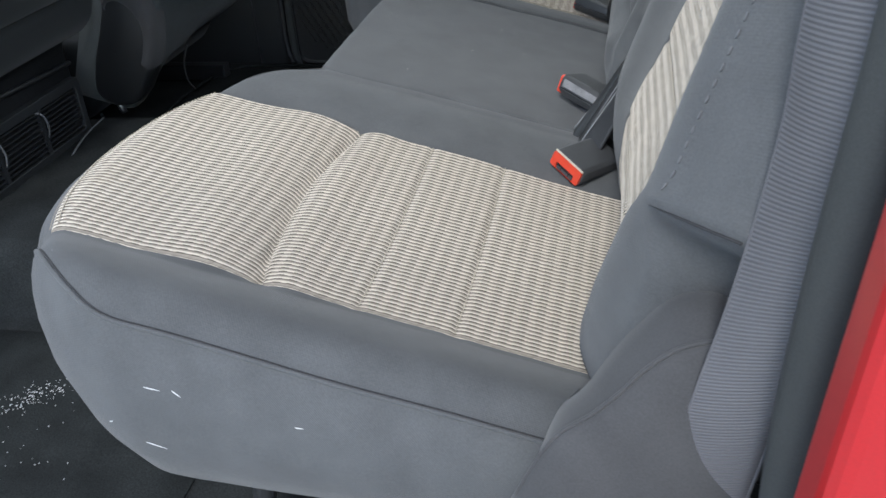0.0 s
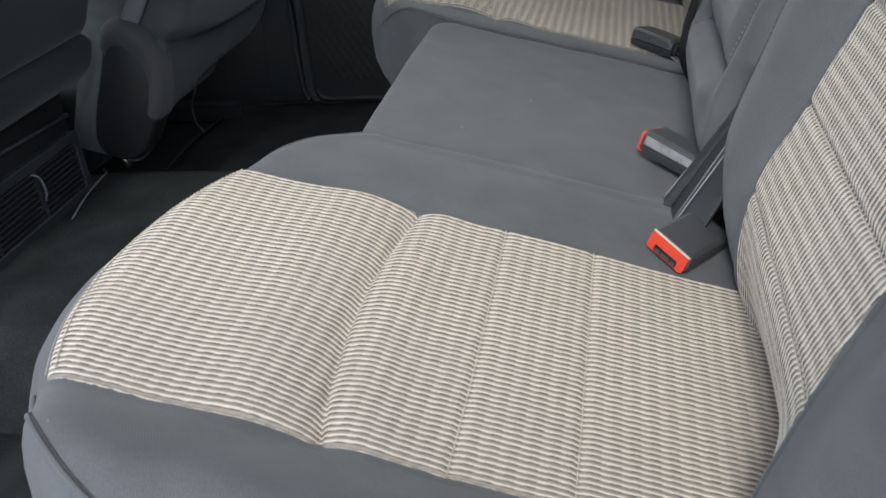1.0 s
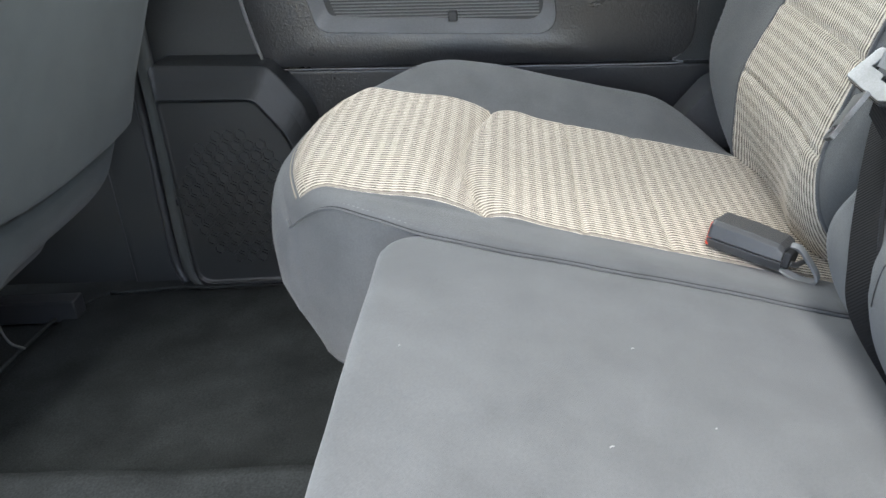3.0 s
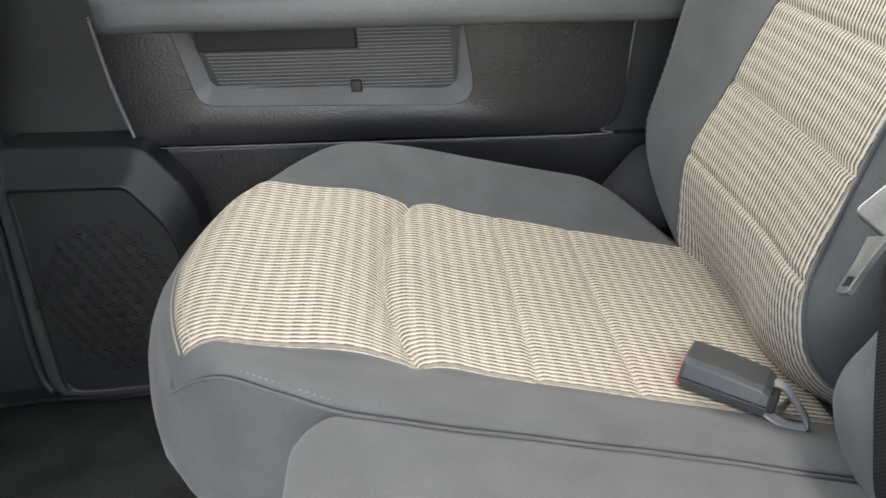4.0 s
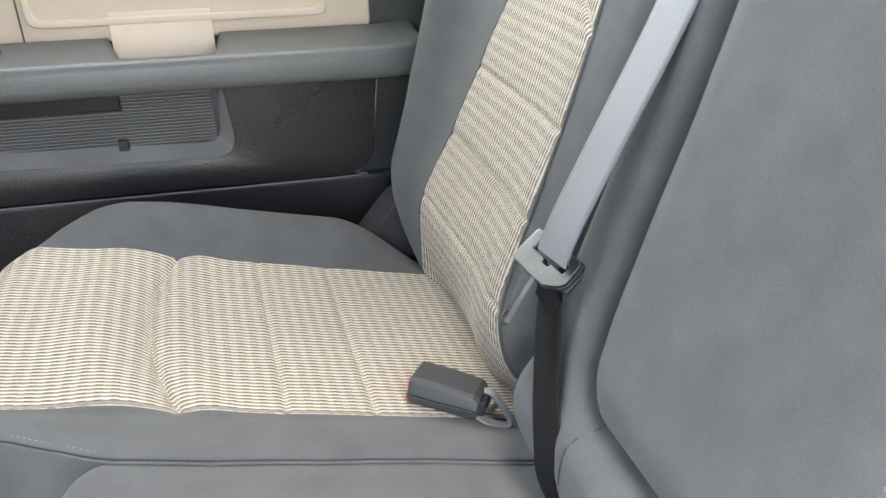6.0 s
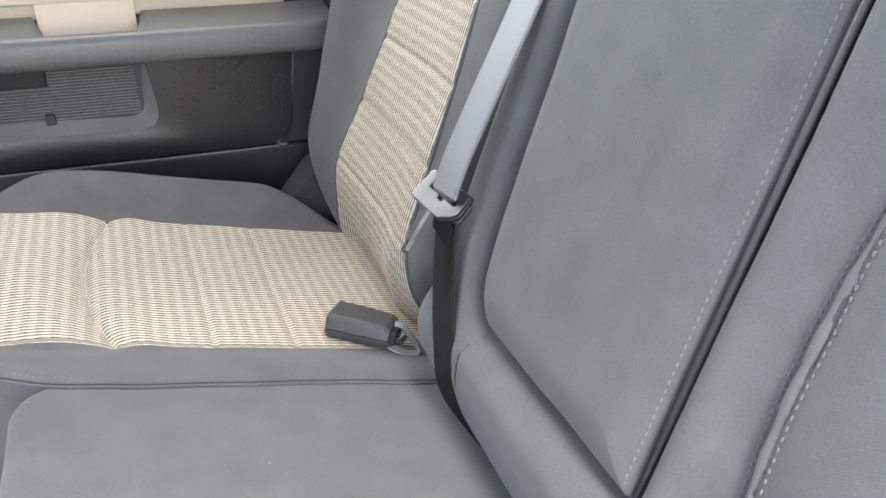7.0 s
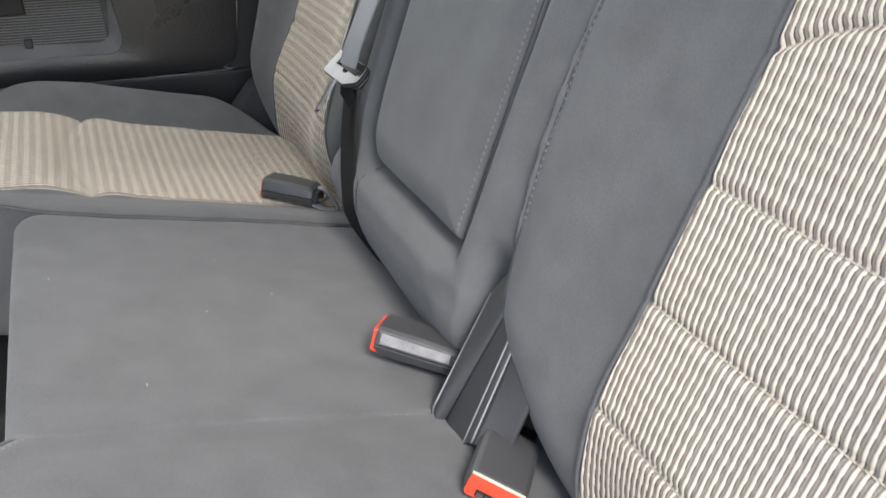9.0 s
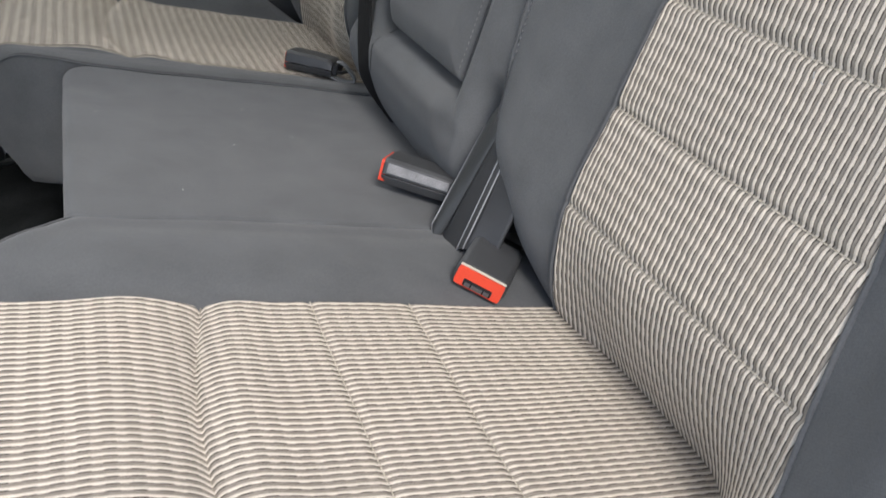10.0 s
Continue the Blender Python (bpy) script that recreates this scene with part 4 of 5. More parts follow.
def buckle_thing(eye, ahead, label, long=0.078, wide=0.044, high=0.025, up=(0.26, 0, 0.965), loop=False, side=None):
    """A belt buckle: its mouth at eye, its body running along ahead."""
    th = empty("seat_belt_buckle", label, "belt buckle", "rear belt buckles", at=eye)
    m = frame_on(eye, ahead, up)
    W, split = wide / 2, high * 0.36

    def upper(x, w, h):
        a, H = W * w, high * h
        return x, [(-a - 0.0012, split + 0.0004), (a + 0.0012, split + 0.0004), (a, H - 0.0035), (a - 0.004, H), (-a + 0.004, H), (-a, H - 0.0035)]

    def lower(x, w):
        a = W * w
        return x, [(-a + 0.0035, 0.0), (a - 0.0035, 0.0), (a + 0.0008, split - 0.0012), (a + 0.0006, split - 0.0004), (-a - 0.0006, split - 0.0004), (-a - 0.0008, split - 0.0012)]
    bm = shell(bmesh.new(), m, [upper(0.001, 0.96, 0.97), upper(0.004, 1, 1), upper(long * 0.5, 1, 1), upper(long - 0.006, 0.97, 0.93), upper(long, 0.92, 0.80)])
    part("housing", bm, BUCKLE, th, "scuffed black plastic upper shell", smooth=False, bevel=0.0012)
    bm = shell(bmesh.new(), m, [lower(0.001, 0.96), lower(0.004, 1), lower(long * 0.6, 1), lower(long - 0.004, 0.95), lower(long, 0.9)])
    part("lower_shell", bm, BUCKLE, th, smooth=False, bevel=0.001)
    if side:
        q = [(0.006, split + 0.003), (0.006, high - 0.0042), (long - 0.010, high * 0.95 - 0.0042), (long - 0.010, split + 0.003)]
        bm = bmesh.new()
        f = [[bm.verts.new(m @ Vector((x, -W - 0.0004 - d - 0.0012 * (high - b) / high, b))) for x, b in q] for d in (0.0, 0.0009)]
        bm.faces.new(f[0]), bm.faces.new(f[1])
        for k in range(4):
            bm.faces.new((f[0][k], f[0][(k + 1) % 4], f[1][(k + 1) % 4], f[1][k]))
        part("grey_face", bm, side, th, "greyer side face", smooth=False, bevel=0.0003)
    # the button stands proud of the mouth, or lies flush in the looped one
    face = 0.0006 if loop else -0.0016
    o = rounded([(-W * 0.93, 0.0015), (W * 0.93, 0.0015), (W * 0.93, high * 0.90), (-W * 0.93, high * 0.90)], 0.003, 3)
    i = rounded([(-W * 0.58, 0.0005), (W * 0.58, 0.0005), (W * 0.58, high * 0.40), (-W * 0.58, high * 0.40)], 0.001, 3)
    bm = bmesh.new()
    vo = [[bm.verts.new(m @ Vector((x, a, b))) for a, b in o] for x in (face, 0.005)]
    vi = [[bm.verts.new(m @ Vector((x, a, b + 0.001))) for a, b in i] for x in (face, 0.005)]
    n = len(o)
    for k in range(n):
        q = (k + 1) % n
        bm.faces.new((vo[0][k], vo[0][q], vi[0][q], vi[0][k]))
        bm.faces.new((vo[0][k], vo[0][q], vo[1][q], vo[1][k]))
        bm.faces.new((vi[0][k], vi[0][q], vi[1][q], vi[1][k]))
    part("release_button", bm, RED, th, "red release button", smooth=False)
    if not side and not loop:
        part("button_edge", block((-0.0010, -W * 0.92, high * 0.925), (0.0012, W * 0.92, high * 0.965), m), CREAM_PLAIN, th, "pale edge above the button", smooth=False)
    part("slot", block((0.0004, -W * 0.56, 0.0012), (0.005, W * 0.56, high * 0.42), m), SLOT, th, "black latch slot", smooth=False)
    for a, b in ((-0.5, -0.28), (-0.22, 0.22), (0.28, 0.5)):
        part("latch_plate", block((-0.0008, W * a, 0.0018), (0.001, W * b, 0.0052), m), STEEL, th, "bright steel latch edge", smooth=False)
    if loop:
        # a band of grey webbing folded through the anchor
        pts = [m @ Vector(p) for p in ((long - 0.006, 0.004, 0.017), (long + 0.006, 0.004, 0.019), (long + 0.017, 0.0, 0.013), (long + 0.028, -0.004, 0.004), (long + 0.029, -0.007, -0.001), (long + 0.018, -0.010, -0.003), (long + 0.006, -0.011, -0.001), (long - 0.004, -0.010, 0.002))]
        pts = spline(pts, 6)
        w = m.to_3x3() @ Vector((0.0, 0.0042, 0.0012))
        part("anchor_strap", strap(pts, [w] * len(pts), 0.0022, 0.0006), BELT_PALE, th, "folded grey webbing loop")
        part("anchor_rod", tube([m @ Vector((long - 0.004, -0.016, 0.008)), m @ Vector((long + 0.010, -0.008, 0.007)), m @ Vector((long + 0.014, 0.012, 0.008))], 0.0026, 8), STEEL, th, "steel anchor rod")
        part("anchor_stub", block((long - 0.004, -W * 0.7, 0.003), (long + 0.006, W * 0.7, high * 0.7), m), SLOT, th, smooth=False, bevel=0.002)
    else:
        st = [m @ Vector(p) for p in ((long - 0.01, 0, high * 0.5), (long + 0.02, 0, high * 0.4), (long + 0.05, 0, -0.01))]
        w = (m.to_3x3() @ Vector((0, 1, 0))) * wide * 0.4
        part("stalk", strap(st, [w] * 3, 0.004), BELT_BLACK, th)
        for y in (-0.7, 0.7):
            part("rivet", tube([m @ Vector((long - 0.002, W * y, high * 0.42)), m @ Vector((long + 0.004, W * y, high * 0.42))], 0.0022, 8), STEEL, th)
    return th


buckle_thing((0.0475, 0.9495, 0.4490), (0.042, 0.056, -0.006), "black seat belt buckle with bright red button by the cream insert", long=0.070, wide=0.044, high=0.021, up=(0.36, -0.17, 0.90))
buckle_thing((0.036, 1.155, 0.4640), (0.048, -0.036, -0.014), "black seat belt buckle with greyer side face on the centre cushion", long=0.078, wide=0.042, high=0.026, up=(0.20, 0.14, 0.96), side=GREY_SIDE)
buckle_thing((0.027, 1.571, 0.4510), (0.056, -0.034, -0.012), "black seat belt buckle with steel anchor loop by the far seat", long=0.066, wide=0.049, high=0.025, up=(0.274, 0.098, 0.956), loop=True)

# grey trim at the foot of the far backrest, by the door
bm = prism(rounded([(0.030, 0.400), (0.062, 0.440), (0.098, 0.480), (0.135, 0.495), (0.150, 0.400)], 0.008), 1, 1.945, 2.005)
tagged(part("seat_hinge_cover", bm, COVER, None, "", False, 0.004), "grey moulded side cover at the foot of the far backrest", "hinge cover")

# folded vinyl straps that come up between the cushions beside the near backrest
fl = empty("hinge_boot", "black vinyl hinge boot in two folds between the backrests", "seat hinge cover", at=(0.07, 1.05, 0.45))
edges = [(Vector(a), Vector(b)) for a, b in (((0.060, 1.065, 0.462), (0.098, 1.078, 0.509)), ((0.060, 1.054, 0.447), (0.109, 1.044, 0.537)), ((0.065, 1.018, 0.459), (0.100, 1.027, 0.516)), ((0.067, 1.008, 0.465), (0.098, 1.019, 0.510)), ((0.085, 0.985, 0.462), (0.115, 0.985, 0.525)))]


def boot_line(k, up=1.5, down=-0.18):
    a, b = edges[k]
    return [a.lerp(b, down + (up - down) * n / 12) for n in range(13)]


for k, name, mat, curl in ((0, "padded_fold", DARK, -0.004), (1, "flat_fold", BLACK, 0.0), (2, "hem", DARK, -0.001), (3, "inner_fold", BLACK, 0.0)):
    a, b = boot_line(k), boot_line(k + 1)
    part(name, strap([(p + q) / 2 for p, q in zip(a, b)], [(q - p) / 2 for p, q in zip(a, b)], 0.003, curl), mat, fl)
# Highlights on the black folds, painted as pale grey tubes
for k in (0, 2, 3):
    part("fold_highlight", tube([p + Vector((-0.0015, 0, 0.0005)) for p in boot_line(k)], 0.0009, 6), BEZEL, fl, "pale tube for the highlight on the fold's edge")
part("boot_edge", tube(spline([(0.0535, 1.066, 0.451), (0.0515, 1.060, 0.446), (0.0545, 1.053, 0.4445), (0.0585, 1.043, 0.4445)], 5), 0.0013, 6), THREAD, fl)

# centre belt: grey webbing above the tongue, black below
bt = empty("seat_belt", "grey seat belt with steel tongue hanging beside the centre backrest", "seat belt", at=(0.12, 1.47, 0.6))
up_pts = spline([back_at(z, u, o) for z, u, o in ((0.618, 0.206, 0.041), (0.645, 0.206, 0.041), (0.70, 0.205, 0.036), (0.80, 0.204, 0.026), (0.92, 0.203, 0.022), (1.03, 0.202, 0.020))], 6)
w = Vector((0.002, -0.0215, 0.0012))
part("webbing", strap(up_pts, [w] * len(up_pts), 0.0016), BELT_GREY, bt, "smooth grey webbing")
lo_pts = spline([back_at(0.610, 0.214, 0.026), back_at(0.598, 0.218, 0.026), back_at(0.561, 0.186, 0.028), back_at(0.518, 0.146, 0.026), back_at(0.490, 0.124, 0.016), back_at(0.455, 0.105, -0.030)], 6)
ws = [Vector((0.003, -0.014, 0.008)).lerp(Vector((0.006, -0.012, 0.011)), k / (len(lo_pts) - 1)) for k in range(len(lo_pts))]
part("lower_webbing", strap(lo_pts, ws, 0.0016), BELT_BLACK, bt, "black webbing")
for sgn in (-1, 1):
    part("selvedge", tube([p + q * sgn for p, q in zip(lo_pts, ws)], 0.0009, 6), BELT_BLACK, bt)
fold = spline([back_at(0.602, 0.203, 0.033), back_at(0.592, 0.205, 0.033), back_at(0.582, 0.205, 0.031)], 4)
part("webbing_fold", strap(fold, [Vector((0.001, -0.012, -0.010)).lerp(Vector((0.003, -0.010, -0.008)), k / 8) for k in range(9)], 0.0016), BELT_BLACK, bt, "creased fold of the black webbing")
# tongue: slotted plate, lying aslant, with a latch blade below its front edge
p_left, p_bot, p_top = Vector((0.095, 1.4709, 0.6229)), Vector((0.1069, 1.4340, 0.613)), Vector((0.1165, 1.4694, 0.6390))
tx = (p_bot - p_left).normalized()
ty = p_top - p_left
ty = (ty - tx * ty.dot(tx)).normalized()
tn = tx.cross(ty)
tn = -tn if tn.z < 0 else tn
T = Matrix((tx, ty, tn)).transposed().to_4x4()
T.translation = p_left


def slotted(o, i, z0, z1, m):
    """A plate with an outline and a hole of as many points, in the pose m."""
    bm = bmesh.new()
    vo = [[bm.verts.new(m @ Vector((a, b, c))) for a, b in o] for c in (z0, z1)]
    vi = [[bm.verts.new(m @ Vector((a, b, c))) for a, b in i] for c in (z0, z1)]
    for k in range(len(o)):
        q = (k + 1) % len(o)
        for f in ((vo[0][k], vo[0][q], vi[0][q], vi[0][k]), (vo[1][k], vo[1][q], vi[1][q], vi[1][k]), (vo[0][k], vo[0][q], vo[1][q], vo[1][k]), (vi[0][k], vi[0][q], vi[1][q], vi[1][k])):
            bm.faces.new(f)
    return bm


o = rounded([(-0.004, 0.0006), (0.014, 0.0), (0.021, 0.0), (0.027, 0.0), (0.034, 0.0), (0.049, 0.010), (0.047, 0.032), (-0.003, 0.031)], [0.004, 0.001, 0.001, 0.001, 0.001, 0.007, 0.004, 0.004], 3)
i = rounded([(0.006, 0.0165), (0.020, 0.0165), (0.021, 0.013), (0.027, 0.013), (0.028, 0.0165), (0.041, 0.0165), (0.041, 0.0235), (0.006, 0.0235)], 0.0008, 3)
part("tongue", slotted(o, i, -0.0026, 0.0012, T), TONGUE_STEEL, bt, "bright steel slotted tongue", smooth=False, bevel=0.001)
part("tongue_cover", slotted([(a * 1.03 - 0.0006, b * 1.03 - 0.0004) for a, b in o], i, -0.0062, -0.0027, T), DARK, bt, "dark plastic cover under the tongue", smooth=False, bevel=0.001)
part("tongue_guide", shell(bmesh.new(), T, [(0.036, [(0.004, -0.012), (0.030, -0.010), (0.030, -0.0064), (0.004, -0.0064)]), (0.050, [(0.008, -0.011), (0.029, -0.010), (0.029, -0.0064), (0.008, -0.0064)])]), DARK, bt, "dark plastic guide", smooth=False, bevel=0.0015)
tip = Vector((0.0726, 1.4341, 0.5917))
root = Vector((0.0985, 1.4500, 0.6175))
by = (root - tip).normalized()
bx = Vector((0.0031, -0.0123, -0.0021))
bx = (Matrix.Rotation(math.radians(-30), 3, by) @ (bx - by * bx.dot(by))).normalized()
Bm = Matrix((bx, by, bx.cross(by))).transposed().to_4x4()
Bm.translation = tip
L = (root - tip).length
o = rounded([(-0.0062, 0.0), (0.0062, 0.0), (0.0066, L * 0.55), (0.010, L), (-0.010, L), (-0.0066, L * 0.55)], [0.003, 0.003, 0.003, 0.001, 0.001, 0.003], 4)
i = rounded([(-0.004, 0.0045), (0.004, 0.0045), (0.004, 0.008), (0.004, 0.0115), (-0.004, 0.0115), (-0.004, 0.008)], 0.0008, 4)
part("blade", slotted(o, i, -0.0017, 0.0017, Bm), TONGUE_STEEL, bt, "steel latch blade with window", smooth=False, bevel=0.0006)

# outer belt by the doorway
ob = empty("seat_belt", "wide grey woven seat belt hanging beside the doorway pillar", "seat belt", at=(0.18, 0.45, 0.6))
pts = spline([(0.240, 0.445, 1.30), (0.212, 0.448, 0.95), (0.192, 0.450, 0.77), (0.188, 0.450, 0.70), (0.180, 0.452, 0.62), (0.168, 0.458, 0.54), (0.160, 0.475, 0.44), (0.158, 0.485, 0.30)], 6)
ws = [Vector((0.009, -0.021, 0)).lerp(Vector((0.020, -0.010, 0.008)), smooth01((k / len(pts) - 0.35) * 3)) for k in range(len(pts))]
part("webbing", strap(pts, ws, 0.0018, 0.003), BELT_DOOR, ob, "ribbed grey webbing")
for s in (-1, 1):
    part("selvedge", tube([p + w * s for p, w in zip(pts, ws)], 0.0013, 6), BELT_DOOR, ob, "rounded webbing edge")

# hinge cover on the outer side of the near backrest
hc = empty("seat_hinge_cover", "grey moulded side cover at the foot of the near backrest", "hinge cover", at=(0.1, 0.48, 0.4))
inner_line = [(0.058, 0.440), (0.077, 0.504), (0.095, 0.529), (0.112, 0.559), (0.124, 0.576), (0.137, 0.591), (0.150, 0.598), (0.164, 0.598), (0.178, 0.590)]
crease = [(0.054, 0.465), (0.078, 0.515), (0.100, 0.536), (0.115, 0.553), (0.126, 0.568), (0.139, 0.581), (0.151, 0.588), (0.164, 0.590), (0.178, 0.582)]
inner_line, crease = (spline([(x, 0, z) for x, z in q], 4) for q in (inner_line, crease))
bm = bmesh.new()
rings = []
for y, k, drop, fall in ((0.535, 0.0, 0.03, 0.0), (0.507, 0.0, 0.0, 0.0), (0.495, 0.35, 0.0, 0.0), (0.480, 0.9, 0.0, 0.0), (0.475, 1.0, 0.001, 0.0), (0.4715, 1.0, 0.005, 0.0), (0.466, 1.0, 0.03, 0.002), (0.455, 1.0, 0.10, 0.006), (0.452, 1.0, 0.25, 0.006)):
    line = [a.lerp(b, k) for a, b in zip(inner_line, crease)]
    rings.append([bm.verts.new((p.x + fall, y, p.z - drop * min(1.0, 0.4 + n / 20))) for n, p in enumerate(line)])
for a, b in zip(rings, rings[1:]):
    for k in range(len(a) - 1):
        bm.faces.new((a[k], a[k + 1], b[k + 1], b[k]))
back = [bm.verts.new((0.188, y, 0.33)) for y in (0.535, 0.452)]
front = [bm.verts.new((0.050, y, 0.33)) for y in (0.535, 0.452)]
bm.faces.new([r[0] for r in rings] + [front[1], front[0]])
bm.faces.new([r[-1] for r in rings] + [back[1], back[0]])
bm.faces.new(rings[0] + [back[0], front[0]])
bm.faces.new(rings[-1] + [back[1], front[1]])
part("cover_shell", bm, COVER, hc, "charcoal textured shell with a creased edge", smooth=True)
part("cover_edge", tube([(p.x, 0.4745, p.z - 0.0006) for p in crease], 0.0014, 6), COVER, hc)
# A black tube takes the place of shade between cover and backrest
part("cover_shade", tube([(0.086, 0.513, 0.512), (0.092, 0.513, 0.520)], 0.0018, 8), BLACK, hc, "black tube for the shade beside the backrest")

# grey trim and rubber seal along the doorway's rear edge
pts = spline([(0.245, 0.415, 1.4), (0.226, 0.413, 1.0), (0.212, 0.412, 0.80), (0.200, 0.412, 0.66), (0.196, 0.412, 0.56), (0.200, 0.412, 0.45), (0.206, 0.412, 0.20)], 8)
tagged(part("seal_near", tube(pts, [0.016] * len(pts), 10), RUBBER), "grey rubber weather seal along the doorway", "door seal", kind="structure")
bm = prism(rounded([(0.225, 0.1), (0.205, 0.45), (0.203, 0.60), (0.218, 0.80), (0.25, 1.42), (0.56, 1.42), (0.56, 0.1)], 0.02), 1, 0.405, 0.44)
wall("wall_near_quarter", bm, DARK, "dark grey plastic quarter trim behind the doorway", "wall", bevel=0.006)

# ---------------------------------------------------------------- floor things
def mat_at(a, b):
    """A place on the far mat; a runs to the rear, b to the door."""
    x, y = -0.832 + 0.53 * a, 1.478 + 0.51 * b
    x += 0.055 * max(0, 1 - a / 0.09) * max(0, (b - 0.80) / 0.20) ** 2 + 0.004 * math.sin(b * 9)
    y -= 0.012 * (1 - a)
    return Vector((x, y, floor_z(y) + 0.012 + soft(x, y, 3, 9, 0.005)))


fm = empty("floor_mat", "black carpet floor mat in the far footwell", "floor mat", at=(-0.56, 1.73, 0.2))
part("mat_carpet", sheet(40, 40, lambda i, j: (mat_at(i / 39, j / 39) - Vector((0, 0, 0.010 if i in (0, 39) or j in (0, 39) else 0)), (i * 0.013, j * 0.012)))[0], MAT_CARPET, fm)
part("mat_binding", tube([mat_at(1 - k / 20, 1) for k in range(20)] + [mat_at(0, 1 - k / 30) for k in range(31)], 0.0035, 6), CARPET, fm, "paler bound edge")
nm = tagged(part("floor_mat", sheet(30, 24, lambda i, j: ((-0.98 + 0.66 * i / 29, 0.50 + 0.44 * j / 23, floor_z(0.50 + 0.44 * j / 23) + 0.008 + soft(i * 0.02, j * 0.02, 5, 9, 0.004) - (0.006 if i in (0, 29) or j in (0, 23) else 0)), (i * 0.02, j * 0.02)))[0], MAT_CARPET), "black carpet floor mat with pale dust marks", "floor mat")
hm = tagged(part("tunnel_mat", sheet(34, 40, lambda i, j: ((-0.835 + 0.62 * i / 33 - (0.015 if 4 < j < 36 else 0), YC - 0.235 + 0.47 * j / 39, floor_z(YC - 0.235 + 0.47 * j / 39) + 0.007 + soft(i * 0.02, j * 0.02, 8, 9, 0.004) - (0.006 if i in (0, 33) or j in (0, 39) else 0)), (i * 0.02, j * 0.02)))[0], CARPET), "charcoal carpet over the centre tunnel", "carpet")
line = spline([(-0.790, 1.285, 0.292), (-0.795, 1.33, 0.302), (-0.803, 1.38, 0.305), (-0.812, 1.44, 0.303)], 6)
part("carpet_edge", tube(line, 0.0016, 6), THREAD, hm, "pale frayed edge of the carpet")
# dust on the near mat
rng = random.Random(4)
bm = bmesh.new()
for k in range(260):
    a, b = rng.gauss(0, 1), rng.gauss(0, 1)
    if k < 190:
        x, y = -0.575 + 0.017 * b - 0.008 * a, 0.806 + 0.018 * b + 0.008 * a
    else:
        x, y = -0.56 + 0.06 * a, 0.70 + 0.06 * b
    r = rng.uniform(0.0003, 0.0009)
    if y < 0.93:
        bmesh.ops.create_icosphere(bm, subdivisions=1, radius=r, matrix=Matrix.Translation((x, y, floor_z(y) + 0.0085)) @ Matrix.Diagonal((1, rng.uniform(1, 2.5), 0.4, 1)))
tagged(part("dust", bm, CHALK), "pale dust and grit scattered on the mat", "dust", kind="stuff")

cup = empty("cup_holder", "grey ringed cup holder under the centre cushion", "cup holder", at=(-0.31, 1.325, 0.29))
bm = bmesh.new()
rings = []
for r, z in ((0.062, 0.297), (0.060, 0.305), (0.055, 0.309), (0.049, 0.307), (0.047, 0.300), (0.045, 0.262), (0.0, 0.260)):
    rings.append([bm.verts.new((-0.308 + r * math.cos(a), 1.325 + r * math.sin(a), z)) for a in (2 * math.pi * k / 32 for k in range(32))])
for a, b in zip(rings[:4], rings[1:4]):
    for k in range(32):
        bm.faces.new((a[k], a[(k + 1) % 32], b[(k + 1) % 32], b[k]))
part("rim", bm, BEZEL, cup, "satin grey rim")
bm = bmesh.new()
rings = [[bm.verts.new((-0.308 + r * math.cos(a), 1.325 + r * math.sin(a), z)) for a in (2 * math.pi * k / 32 for k in range(32))] for r, z in ((0.0495, 0.3065), (0.047, 0.300), (0.045, 0.299), (0.02, 0.2985))]
for a, b in zip(rings, rings[1:]):
    for k in range(32):
        bm.faces.new((a[k], a[(k + 1) % 32], b[(k + 1) % 32], b[k]))
bm.faces.new(rings[-1])
part("cup_well", bm, BLACK, cup, "black cup well")
bm = prism(rounded([(-0.385, 1.245), (-0.385, 1.405), (-0.10, 1.405), (-0.10, 1.245)], 0.03), 2, 0.285, 0.2985)
part("tray", bm, DARK, cup, bevel=0.004)

# ---------------------------------------------------------------- front row
fs = empty("front_seat", "black cloth front passenger seat seen from behind", "car seat", at=(-0.75, 1.71, 0.2))


def fs_width(a, y):
    return 0.252 - (0.012 if y > 1.72 else 0.0) * max(0, 1 - a / 0.2) ** 1.5


def fs_x(y, z):
    a = max(0, (z - 0.365) / 0.62)
    # the lower flap lies flat against the recliner cover on the inboard side
    flat = (0.45 + 0.55 * smooth01((1.72 - y) / 0.06)) * smooth01((0.56 - z) / 0.08)
    e = fs_width(a, y) - abs(y - 1.72)
    x = -0.722 + 0.42 * (z - 0.38) - round_in(e, 0.05 - 0.038 * flat) - (0.05 - 0.035 * flat) * max(0, 1 - a / 0.1) ** 2 - 0.9 * round_in((1 - a) * 0.62, 0.05)
    s = z - (0.458 + 0.47 * (y - 1.80) ** 2)
    x += 0.018 * smooth01((s + 0.004) / 0.022) - 0.008 * math.exp(-(s / 0.006) ** 2)
    return x + soft(y, z, 2, 7, 0.004)


def fs_fn(i, j):
    a, b = i / 119, -1 + 2 * j / 40
    y = 1.72 + fs_width(a, 1.72 + b) * (math.sin(b * math.pi / 2) * 0.6 + b * 0.4)
    foot = 0.365 - 0.055 * smooth01((1.60 - y) / 0.10)
    z = foot + (0.985 - foot) * a
    return (fs_x(y, z), y, z), (y, z)


